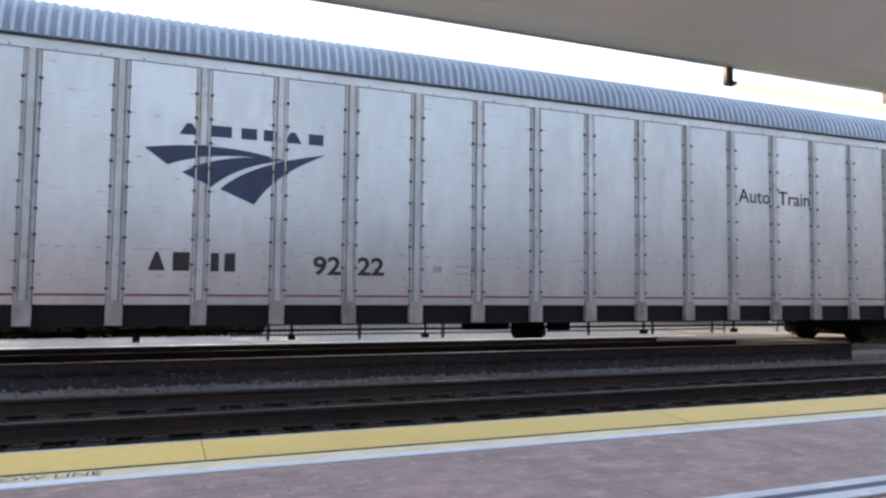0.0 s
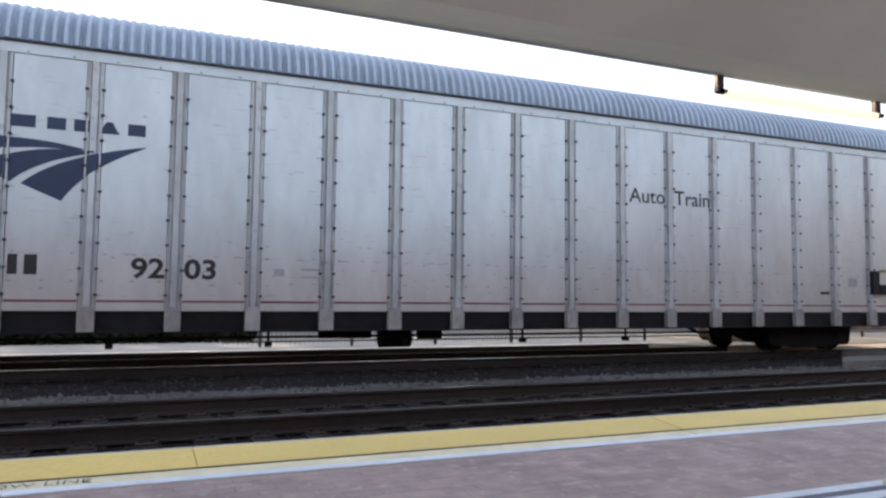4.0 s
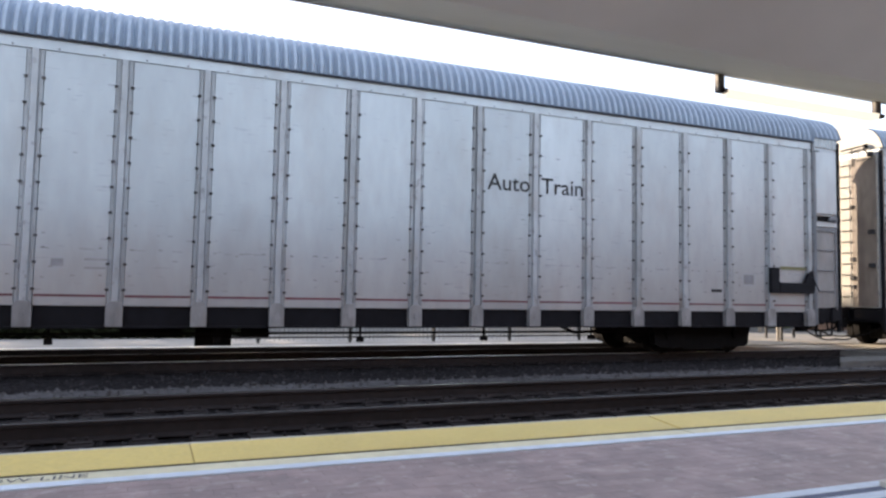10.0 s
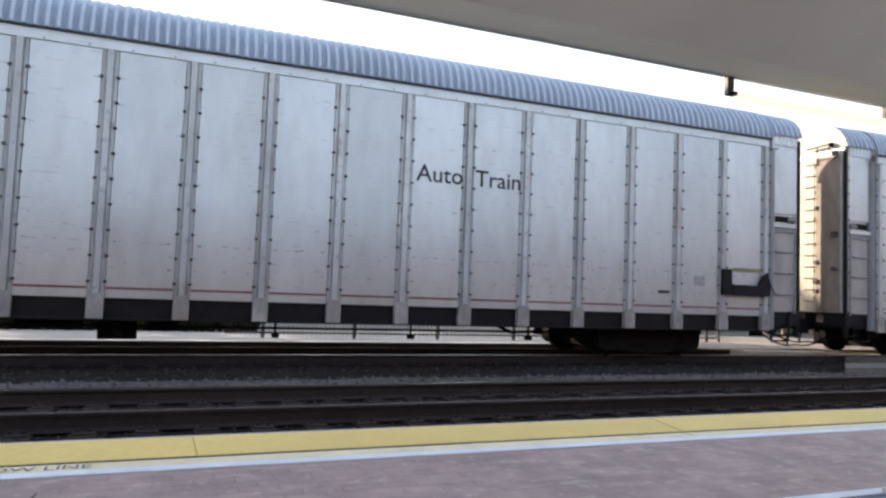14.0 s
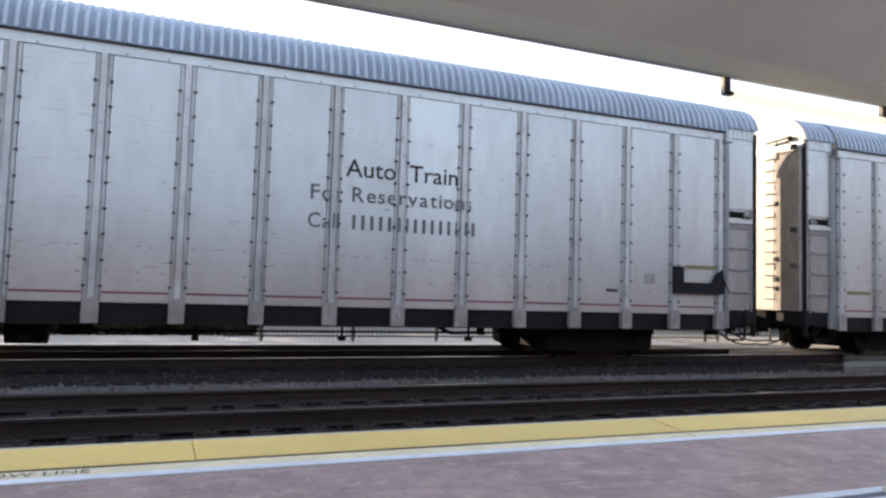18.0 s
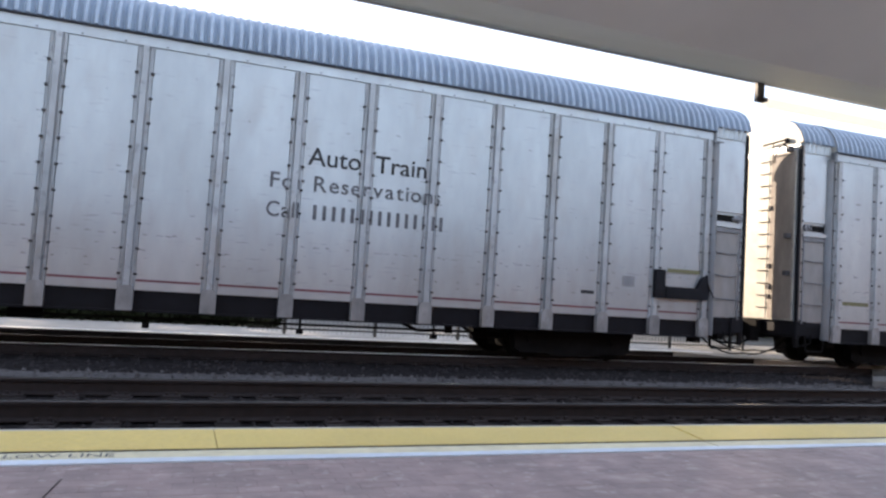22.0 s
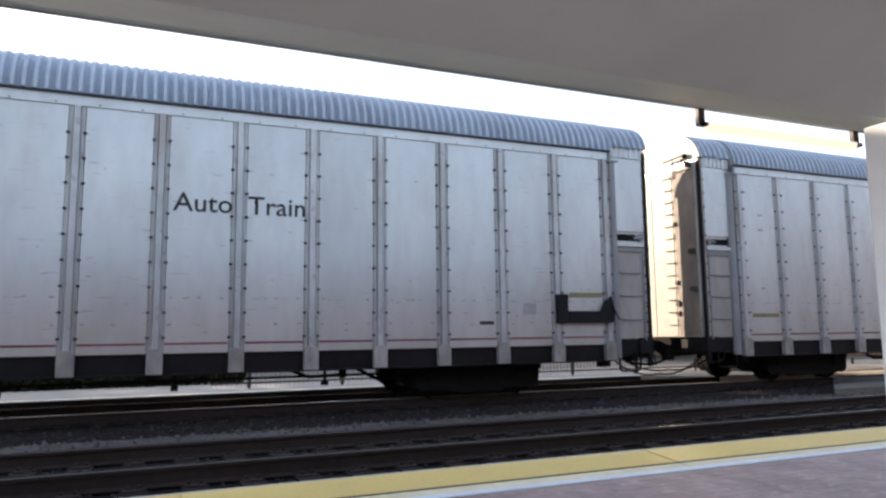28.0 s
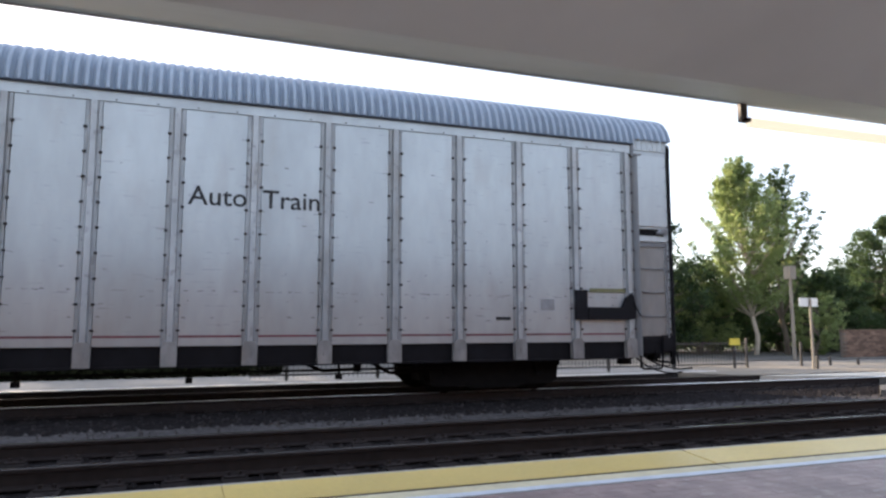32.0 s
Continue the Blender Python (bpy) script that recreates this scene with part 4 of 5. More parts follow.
        part("end_post", q, car)
        # end door with seams, hinges and grab irons
        q = Shape()
        a, b = sorted((xe, xe + sx * 0.05))
        # The end turned from the sun gets a darker door colour for its shade.
        leaf_m = ENDPAINT if sx < 0 else UNLITDOOR
        q.box((a + 0.01, -1.38, 1.0), (b - 0.03, 1.38, 4.66), leaf_m)
        door = part("end_door", q, car, "cream-white end doors" if sx < 0 else "grey end doors, coloured darker on the unlit end")
        for k in range(4):
            y0 = -1.36 + k * 0.68
            # The nearest leaf is browner: shadow of the car ahead put into its paint.
            part("door_leaf", Shape().box((a, y0 + 0.012, 1.02), (b, y0 + 0.668, 4.62), DOORSHADE if sx < 0 and k == 0 else leaf_m, 0.015), door, "brown-grey leaf with rust streaks, darkened for the next car's shadow" if sx < 0 and k == 0 else "")
        hinge = Shape().tube((0, 0, 0), (0, 0, 0.08), 0.012, LADDER, 6).mesh("hinge")
        for z in np.arange(1.3, 4.5, 0.62):
            for y in (-1.36, -0.68):
                part("hinge", hinge, door, "", Matrix.Translation((xe + sx * 0.055, y, z)))
        if sx < 0:
            for z, w in ((1.45, 0.05), (1.66, 0.06), (2.12, 0.05), (3.4, 0.04)):
                part("latch", Shape().box((xe - 0.085, -0.73 - w, z), (xe - 0.03, -0.70 + w, z + 0.06 + w * 0.6), RUST, 0.02), door)
        for z in (1.95, 2.75, 4.62):
            part("lock_lug", Shape().box((min(xe + sx * 0.03, xe + sx * 0.16), -1.30, z), (max(xe + sx * 0.03, xe + sx * 0.16), -1.18, z + 0.1), RUST, 0.02), door)
        part("grab_iron", Shape().tube((xe + sx * 0.12, -1.32, 4.55), (xe + sx * 0.12, -0.9, 4.55), 0.014, RUST, 6), door)
        rung = Shape().tube((0, -0.15, 0), (0, 0.15, 0), 0.010, RUST, 6).mesh("grab_rung")
        for z in np.arange(1.25, 4.5, 0.27):
            part("grab_rung", rung, door, "", Matrix.Translation((xe + sx * 0.075, -0.57, z)))
        q = Shape()
        q.tube((xe + sx * 0.09, -1.13, 4.90), (xe + sx * 0.09, -0.48, 4.87), 0.02, STEEL, 8)
        q.box((min(xe, xe + sx * 0.10), -1.15, 4.84), (max(xe, xe + sx * 0.10), -1.07, 4.93), STEEL, 0.02)
        q.tube((xe + sx * 0.02, -1.12, 4.72), (xe + sx * 0.17, -1.12, 4.80), 0.018, STEEL, 6)
        q.tube((xe + sx * 0.07, -0.76, 4.88), (xe + sx * 0.07, -0.76, 4.45), 0.012, STEEL, 6)
        part("latch_lever", q, door, "black latch lever high on the end")
        # end sill, step, coupler, hose, uncoupling lever
        q = Shape()
        q.box((min(xe - sx * 0.3, xe + sx * 0.02), -1.46, 0.70), (max(xe - sx * 0.3, xe + sx * 0.02), 1.46, 1.0), DARK, 0.02)
        part("end_sill", q, car)
        # The far skirt, out of view, hangs lower to keep sun off the ballast.
        for sy, low in ((-1, 0.66), (1, 0.60)):
            part("end_skirt", Shape().box((lo, min(sy * 1.36, sy * 1.40), low), (hi, max(sy * 1.36, sy * 1.40), 0.98), DARK), car)
        q = Shape()
        q.box((min(xe, xe - sx * 0.10), -1.45, 0.44), (max(xe, xe - sx * 0.10), -1.40, 0.74), STEEL)
        q.tube((xe - sx * 0.10, -1.43, 0.47), (xe - sx * 0.42, -1.43, 0.52), 0.016, STEEL, 6)
        q.tube((xe - sx * 0.42, -1.43, 0.52), (xe - sx * 0.46, -1.43, 0.72), 0.016, STEEL, 6)
        part("step", q, car)
        q = Shape()
        q.pipe([(xe - sx * d, -1.43, z) for d, z in ((0.80, 0.70), (0.78, 0.40), (0.74, 0.37), (0.34, 0.37), (0.30, 0.40), (0.28, 0.70))], 0.022, STEEL)
        part("stirrup_step", q, car, "black stirrup step under the corner")
        part("bracket", Shape().box((min(xe - sx * 0.95, xe - sx * 1.2), -1.38, 0.46), (max(xe - sx * 0.95, xe - sx * 1.2), -1.2, 0.72), STEEL, 0.03), car)
        part("coupler", coupler_shape(xe, sx), car, "black steel coupler")
        part("air_hose", hose_shape(xe, sx, -0.35), car, "black rubber air hose")
        part("cable", cable_shape(xe, sx, -0.75, 0.40), car, "hanging black jumper cable")
        part("cable", cable_shape(xe, sx, -1.05, 0.30), car, "hanging black jumper cable")
        q = Shape()
        q.tube((xe + sx * 0.05, -1.42, 0.66), (xe + sx * 0.12, -0.5, 0.70), 0.016, STEEL, 6)
        q.tube((xe + sx * 0.05, -1.42, 0.66), (xe + sx * 0.05, -1.46, 0.45), 0.016, STEEL, 6)
        part("uncoupling_lever", q, car)
    # trucks and brake gear
    for xc in (bay_x(0) + 2.25, bay_x(22) - 2.60):
        truck_parts(car, xc)
    q = Shape()
    q.box((-1.35, -0.9, 0.53), (1.25, -0.3, 0.62), STEEL, 0.04)
    q.tube((-1.1, -0.75, 0.50), (-0.2, -0.75, 0.49), 0.09, STEEL, 12)
    q.tube((0.0, -0.7, 0.42), (0.55, -0.7, 0.42), 0.19, STEEL, 12)
    q.tube((0.7, -0.75, 0.46), (1.15, -0.75, 0.46), 0.08, STEEL, 10)
    part("brake_reservoir", q, car, "black air reservoirs")
    q = Shape()
    q.tube((bay_x(3) + 0.6, -1.2, 0.47), (bay_x(19), -1.2, 0.47), 0.02, STEEL, 6)
    for k in (5, 7, 9, 11, 13, 15, 17):
        x = bay_x(k) + 0.3
        q.tube((x, -1.2, 0.64), (x, -1.2, 0.34), 0.02, STEEL, 6)
        q.box((x - 0.05, -1.26, 0.32), (x + 0.05, -1.14, 0.40), STEEL)
    part("brake_pipe", q, car)
    for k, low in ((4, 0.40), (5, 0.46), (17, 0.44), (18, 0.38)):
        q = Shape()
        x = bay_x(k) + 0.2
        q.tube((x - 0.5, -0.9, 0.60), (x - 0.1, -0.9, low), 0.03, STEEL, 6)
        q.tube((x - 0.1, -0.9, low), (x + 0.5, -0.9, low + 0.02), 0.03, STEEL, 6)
        q.box((x + 0.42, -0.96, low - 0.03), (x + 0.54, -0.84, 0.62), STEEL, 0.02)
        part("brake_lever", q, car)
    # placard tray and films
    q = Shape()
    y0, y1 = -HALF - 0.05, -HALF + 0.046
    q.box((24.18 - X0, y0, 1.29), (24.43 - X0, y1, 1.83), DARK, 0.02)
    q.box((24.43 - X0, y0, 1.29), (25.28 - X0, y1, 1.52), DARK, 0.02)
    q.prism([(25.28 - X0, y0, 1.29), (25.44 - X0, y0, 1.31), (25.47 - X0, y0, 1.5), (25.40 - X0, y0, 1.8), (25.30 - X0, y0, 1.72), (25.18 - X0, y0, 1.52)], (0, y1 - y0, 0), DARK)
    tray = part("chock_tray", q, car, "black chock tray on the side")
    q = Shape()
    q.tube((25.40 - X0, -HALF - 0.06, 1.62), (25.56 - X0, -HALF - 0.06, 1.36), 0.012, STEEL, 6)
    part("chain", q, tray)
    part("reflector_film", bars([(24.50, 25.28, 1.80, 1.87)], OLIVE, -HALF + 0.02), car, "yellow reflector film")
    part("reflector_film", bars([(0.20, 0.97, 1.395, 1.475)], OLIVE, -HALF + 0.044), car, "yellow reflector film")
    part("stencil", bars([(22.62, 22.90, 1.28, 1.34)], INK), car, "small black stencil")
    for row in ((10.70, 10.86, 1.44, 1.55), (11.12, 11.42, 1.535, 1.565), (11.12, 11.40, 1.415, 1.44), (23.50, 23.78, 1.46, 1.66)):
        part("stencil", bars([row], FAINT), car, "faded stencil")
    for row in ((0.52, 0.66, 3.60, 3.63), (0.50, 0.66, 3.275, 3.305), (0.52, 0.62, 2.00, 2.03)):
        part("stencil", bars([row], SCRAPE), car, "small dark mark")
    return car


emblem_me, marks_me = emblem_pieces(), mark_blocks()
auto_me, auto_lo, auto_w = words("Auto", 0.285, INK)
train_me, train_lo, train_w = words("Train", 0.285, INK)
NUMBERS = ["9222", "9217", "9203", "9242", "9235", "9243", "9269", "9248", "", "9230", "9265", "9266", "9219", "9275", "9216", "9247", "9241"]
RESERVE = {1, 9, 11, 13, 15}
digit_cache = {}


def fitted(me, lo, wide, x0, x1, z, y=-HALF + 0.046):
    """Lays flat words on the side wall between x0 and x1."""
    k = (x1 - x0) / wide
    return Matrix.Translation((x0 - X0 - lo * k, y, z)) @ Euler((radians(90), 0, 0)).to_matrix().to_4x4() @ Matrix.Diagonal((k, 1, 1, 1))


def letter(car, text, height, x0, x1, z, m, label=""):
    key = (text, height, m.name)
    if key not in digit_cache:
        digit_cache[key] = words(text, height, m, bold=0.011 if text.isdigit() else 0.006)
    me, lo, wide = digit_cache[key]
    return part("lettering", me, car, label, fitted(me, lo, wide, x0, x1, z))


def written(car, text, height, x0, x1, z):
    """Letters laid one by one along the side, on the posts where they meet them."""
    made = []
    for c in text:
        key = (c, height)
        if c != " " and key not in digit_cache:
            digit_cache[key] = words(c, height, STENCIL, bold=0.005)
        made.append((c, 0.30 * height if c == " " else digit_cache[key][2]))
    gap = 0.14 * height
    k = (x1 - x0) / (sum(w for c, w in made) + gap * (len(made) - 1))
    x = x0
    for c, w in made:
        if c != " ":
            me, lo, wide = digit_cache[(c, height)]
            on_post = min(abs(x + w * k / 2 - j * BAY) for j in (15, 16, 17)) < 0.08
            part("letter", me, car, "worn dark letter", fitted(me, lo, wide, x, x + w * k, z, -HALF - 0.004 if on_post else -HALF + 0.044))
        x += (w + gap) * k


first = rail_car()
cars = [first] + [copy_thing(first, first.matrix_basis) for n in NUMBERS[1:]]
for n, (car, number) in enumerate(zip(cars, NUMBERS)):
    for nm, me in emblem_me:
        part(nm, me, car, "navy painted emblem")
    for me in marks_me:
        part("reporting_mark", me, car, "black reporting mark")
    part("lettering", auto_me, car, "dark lettering", fitted(auto_me, auto_lo, auto_w, 17.49, 18.36, 3.035))
    part("lettering", train_me, car, "dark lettering", fitted(train_me, train_lo, train_w, 18.60, 19.50, 3.035))
    if number:
        letter(car, number[:2], 0.28, 8.64, 9.10, 1.378, INK, "black car number")
        letter(car, number[2:], 0.28, 9.37, 9.83, 1.378, INK, "black car number")
        car["label"] = "silver-white ribbed car carrier wagon numbered %s" % number
    else:
        part("lettering", bars([(8.64, 8.84, 1.38, 1.66), (8.90, 9.10, 1.38, 1.66), (9.37, 9.57, 1.38, 1.66), (9.63, 9.83, 1.38, 1.66)], INK), car, "black car number")
    if n in RESERVE:
        written(car, "For Reservations", 0.24, 16.93, 19.78, 2.62)
        written(car, "Call", 0.24, 16.90, 17.40, 2.16)
        for k in range(15):
            x = 17.66 + 0.154 * k
            on_post = min(abs(x - j * BAY) for j in (15, 16, 17)) < 0.07
            part("letter_bar", bars([(x - 0.030, x + 0.030, 2.16, 2.40)], STENCIL, -HALF - 0.004 if on_post else -HALF + 0.044), car)
    car["category"] = "rail car"


# ---- beyond the tracks ----
fence = thing("picket_fence", pose(0, 16.1, -0.02), "black iron picket fence on the far pavement", "fence")
s = Shape()
s.box((-0.0055, -0.0055, 0.05), (0.0055, 0.0055, 0.76), IRON)
picket_mesh = s.mesh("picket")
for k in range(-48, 84):
    part("picket", picket_mesh, fence, "", pose(6.5 + k * 0.105, 0, 0))
s = Shape()
s.box((-0.03, -0.03, 0), (0.03, 0.03, 0.84), IRON, 0.006)
fence_post = s.mesh("fence_post")
for k in range(-2, 5):
    part("fence_post", fence_post, fence, "", pose(6.45 + k * 2.1, 0, 0))
s = Shape()
for z in (0.10, 0.68):
    s.box((1.46, -0.018, z), (15.28, 0.018, z + 0.035), IRON)
part("fence_rail", s, fence)
part("fence_post", fence_post, fence, "", pose(15.3, 0, 0))
low = thing("low_rail_fence", pose(0, 16.1, -0.02), "low dark rail on short posts beside the walk", "fence")
for x, h in ((17.35, 0.72), (18.5, 0.27), (19.65, 0.2), (21.45, 0.2), (23.3, 0.2), (25.2, 0.2)):
    part("post", Shape().box((x - 0.035, -0.03, 0), (x + 0.035, 0.03, h), IRON, 0.008), low)
part("rail", Shape().tube((15.34, 0, 0.19), (25.2, 0, 0.15), 0.014, IRON, 6), low)


def tree(x, y, height, crown_lo, spread, seed, leaf_m, leaves, label, leaf=0.16, trunk=0.15, lean=0.0, clumps=26, clump=1.0, bark=BARK, rise=0.0):
    rnd = np.random.RandomState(seed)
    t = thing("tree", pose(x, y, -0.1), label, "tree", "trees beyond the tracks")
    q = Shape()
    n = 9
    spine = [Vector((lean * height * (i / n) ** 1.5 + 0.10 * math.sin(i * 1.3 + seed), 0.10 * math.cos(i * 1.7 + seed), height * 0.88 * i / n)) for i in range(n + 1)]
    for i in range(n):
        q.tube(spine[i], spine[i + 1], trunk * (1 - i / n) + 0.02, bark, 8, trunk * (1 - (i + 1) / n) + 0.02)
    tips = []
    for k in range(clumps):
        h = crown_lo + (height * 0.97 - crown_lo) * (k + 0.5) / clumps
        f = (h - crown_lo) / (height - crown_lo)
        reach = spread * (0.35 + 1.25 * math.sin(math.pi * min(1, f * 0.80 + 0.18)) ** 1.1) * rnd.uniform(0.45, 1.0) * 0.66
        if rise:
            reach *= (1.02 - f) ** 0.35
        a = k * 2.4 + rnd.uniform(-0.4, 0.4)
        base = spine[min(n, int(h * 0.86 / (height * 0.88) * n))]
        tip = Vector((base.x + reach * math.cos(a), base.y + reach * math.sin(a), h + rnd.uniform(-0.2, 0.3) + rise * reach))
        mid = (base + tip) / 2 + Vector((0, 0, -0.12 * reach))
        r = 0.012 + trunk * 0.25 * (1 - f)
        q.tube(base, mid, r, bark, 5, r * 0.7)
        q.tube(mid, tip, r * 0.7, bark, 5, 0.006)
        if rise:
            # slim sprays along an upward branch
            for u in (0.15, 0.4, 0.65, 0.85, 1.0):
                tips.append((mid.lerp(tip, u), clump * 0.17 * spread * rnd.uniform(0.5, 1.1) * (1.25 - 0.5 * u)))
        else:
            tips.append((tip, clump * 0.34 * spread * rnd.uniform(0.5, 1.1) * (1.15 - 0.6 * f)))
            tips.append((mid.lerp(tip, 0.45), clump * 0.24 * spread * rnd.uniform(0.5, 1.0)))
    part("trunk", q, t)
    each = max(6, leaves // len(tips))
    V, F = [], []
    for c, r in tips:
        d = rnd.normal(0, 1, (each, 3))
        d /= np.linalg.norm(d, axis=1)[:, None] + 1e-6
        pos = np.array(c) + d * (r * rnd.uniform(0.05, 1.0, (each, 1)) ** 0.8) * np.array((1, 1, 0.7))
        u = rnd.normal(0, 1, (each, 3))
        u /= np.linalg.norm(u, axis=1)[:, None]
        w = np.cross(u, rnd.normal(0, 1, (each, 3)))
        w /= np.linalg.norm(w, axis=1)[:, None] + 1e-6
        size = leaf * rnd.uniform(0.6, 1.3, (each, 1))
        i = len(V)
        quads = np.stack([pos - u * size, pos + w * size * 0.45, pos + u * size, pos - w * size * 0.45], 1).reshape(-1, 3)
        V += quads.tolist()
        F += [(i + 4 * j, i + 4 * j + 1, i + 4 * j + 2, i + 4 * j + 3) for j in range(each)]
    me = bpy.data.meshes.new("crown")
    me.from_pydata(V, [], F)
    me.materials.append(leaf_m)
    part("crown", me, t)
    return t


GREEN = "leafy green tree with a pale trunk in the sun"
SHADE = "dark green leafy tree in the woods"
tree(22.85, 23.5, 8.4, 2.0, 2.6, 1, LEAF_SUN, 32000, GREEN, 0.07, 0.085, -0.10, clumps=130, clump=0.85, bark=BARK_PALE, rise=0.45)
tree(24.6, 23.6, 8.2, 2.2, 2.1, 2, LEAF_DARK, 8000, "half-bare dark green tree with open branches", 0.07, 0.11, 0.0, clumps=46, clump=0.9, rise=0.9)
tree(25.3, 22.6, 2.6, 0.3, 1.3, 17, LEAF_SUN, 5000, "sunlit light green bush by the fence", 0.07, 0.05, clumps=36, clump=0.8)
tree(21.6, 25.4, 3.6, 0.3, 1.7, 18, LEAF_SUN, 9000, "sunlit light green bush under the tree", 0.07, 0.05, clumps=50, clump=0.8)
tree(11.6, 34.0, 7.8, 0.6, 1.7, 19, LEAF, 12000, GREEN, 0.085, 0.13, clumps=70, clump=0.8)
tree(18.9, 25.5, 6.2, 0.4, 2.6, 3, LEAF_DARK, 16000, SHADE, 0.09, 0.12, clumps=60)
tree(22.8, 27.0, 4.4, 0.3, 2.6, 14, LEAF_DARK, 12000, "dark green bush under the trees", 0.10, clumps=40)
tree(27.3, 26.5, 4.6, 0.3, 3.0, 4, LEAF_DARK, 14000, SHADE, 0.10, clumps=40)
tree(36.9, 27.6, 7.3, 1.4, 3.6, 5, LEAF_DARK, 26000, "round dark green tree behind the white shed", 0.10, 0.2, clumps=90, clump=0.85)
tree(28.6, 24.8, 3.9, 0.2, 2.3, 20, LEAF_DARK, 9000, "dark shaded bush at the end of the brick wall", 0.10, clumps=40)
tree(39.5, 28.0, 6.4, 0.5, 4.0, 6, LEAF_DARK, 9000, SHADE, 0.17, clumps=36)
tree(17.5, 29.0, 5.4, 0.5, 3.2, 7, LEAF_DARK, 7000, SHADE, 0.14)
tree(2.9, 33.0, 8.6, 0.8, 3.1, 8, LEAF, 22000, GREEN, 0.08, 0.17, clumps=120, clump=0.7)
tree(4.1, 27.6, 2.5, 0.1, 1.0, 15, LEAF, 5000, "round green bush by the road", 0.07, 0.06, clumps=26)
tree(5.6, 38.0, 9.0, 3.0, 2.4, 9, LEAF_GREY, 2600, "thin half-bare tree behind the canopy", 0.12, 0.12)
tree(8.6, 40.0, 9.5, 3.4, 3.0, 10, LEAF_GREY, 2600, "thin half-bare tree behind the canopy", 0.12, 0.13)
tree(-0.9, 34.0, 7.4, 0.5, 3.2, 11, LEAF, 31000, GREEN, 0.09, 0.17, clumps=130, clump=0.74)
tree(-2.6, 39.0, 5.6, 0.3, 3.4, 24, LEAF_DARK, 16000, SHADE, 0.12, clumps=70)
tree(2.4, 40.0, 5.0, 0.3, 3.0, 25, LEAF_DARK, 12000, SHADE, 0.12, clumps=60)
tree(-0.7, 27.4, 1.9, 0.8, 1.5, 26, LEAF_SUN, 8000, "sunlit yellow-green bush above the hedge", 0.07, 0.05, clumps=50, clump=0.8)
tree(-5.0, 34.0, 7.4, 0.5, 3.4, 12, LEAF, 22000, GREEN, 0.09, 0.2, clumps=120, clump=0.72)
# Two tall trees left of view, added to cast shade on the pavement.
tree(-9.5, 36.0, 9.6, 1.0, 3.8, 13, LEAF, 14000, GREEN, 0.14, 0.2, clumps=60)
tree(-15.0, 35.0, 10.5, 1.0, 4.4, 16, LEAF, 14000, GREEN, 0.16, 0.22, clumps=60)


def hedge(x0, x1, y, height, count, seed, label, m=LEAF_DARK):
    rnd = np.random.RandomState(seed)
    pos = np.stack([rnd.uniform(x0, x1, count), y + rnd.uniform(-0.5, 0.5, count), rnd.uniform(0, 1, count) ** 0.7], 1)
    pos[:, 2] *= height * (0.85 + 0.15 * np.sin(pos[:, 0] * 2.1) + 0.08 * np.sin(pos[:, 0] * 5.3))
    u = rnd.normal(0, 1, (count, 3))
    u /= np.linalg.norm(u, axis=1)[:, None]
    w = np.cross(u, rnd.normal(0, 1, (count, 3)))
    w /= np.linalg.norm(w, axis=1)[:, None]
    V = np.stack([pos - u * 0.13, pos + w * 0.07, pos + u * 0.13, pos - w * 0.07], 1).reshape(-1, 3)
    me = bpy.data.meshes.new("hedge")
    me.from_pydata(V.tolist(), [], [(4 * j, 4 * j + 1, 4 * j + 2, 4 * j + 3) for j in range(count)])
    me.materials.append(m)
    return tagged(part("hedge", me), label, "hedge", "", "stuff")


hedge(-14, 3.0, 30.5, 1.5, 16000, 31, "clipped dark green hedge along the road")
# These two hedges take the near-black leaf: shade of the background in colour.
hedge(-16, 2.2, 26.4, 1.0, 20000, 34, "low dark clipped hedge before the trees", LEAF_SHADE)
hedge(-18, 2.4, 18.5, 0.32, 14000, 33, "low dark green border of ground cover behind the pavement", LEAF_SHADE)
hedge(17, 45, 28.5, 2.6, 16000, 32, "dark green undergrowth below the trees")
# the brick wall and the white shed at the end of the car park
bw = thing("brick_wall", pose(24.5, 20.6, -0.06), "low weathered brown brick wall with a flat coping", "wall")
part("core", Shape().box((0.004, 0.012, 0), (16, 0.23, 1.02), MORTAR), bw)
part("coping", Shape().box((-0.02, -0.02, 1.02), (16.02, 0.25, 1.08), BROWNBRICK, 0.012), bw)
s = Shape()
for r in range(13):
    for k in range(66):
        x = k * 0.24 + (r % 2) * 0.12
        s.box((x, 0, 0.006 + r * 0.078), (x + 0.23, 0.10, 0.074 + r * 0.078), BROWNBRICK)
tagged(part("bricks", s, bw), "", "", "", "stuff")
shed = thing("white_shed", pose(33.7, 23.6, -0.06), "low white boarded shed behind the brick wall", "shed")
part("wall", Shape().box((0.02, 0.02, 0), (7, 1.7, 2.3), SHEDWHITE), shed)
part("roof", Shape().box((-0.08, -0.1, 2.3), (7.1, 1.8, 2.38), SHEDWHITE, 0.02), shed)
for r in range(15):
    part("board", Shape().box((0.0, 0.0, 0.02 + r * 0.152), (7.02, 0.02, 0.164 + r * 0.152), SHEDWHITE, 0.004), shed)
part("door", Shape().box((2.4, -0.03, 0.05), (3.2, 0.0, 2.05), GREYPAVE, 0.01), shed)
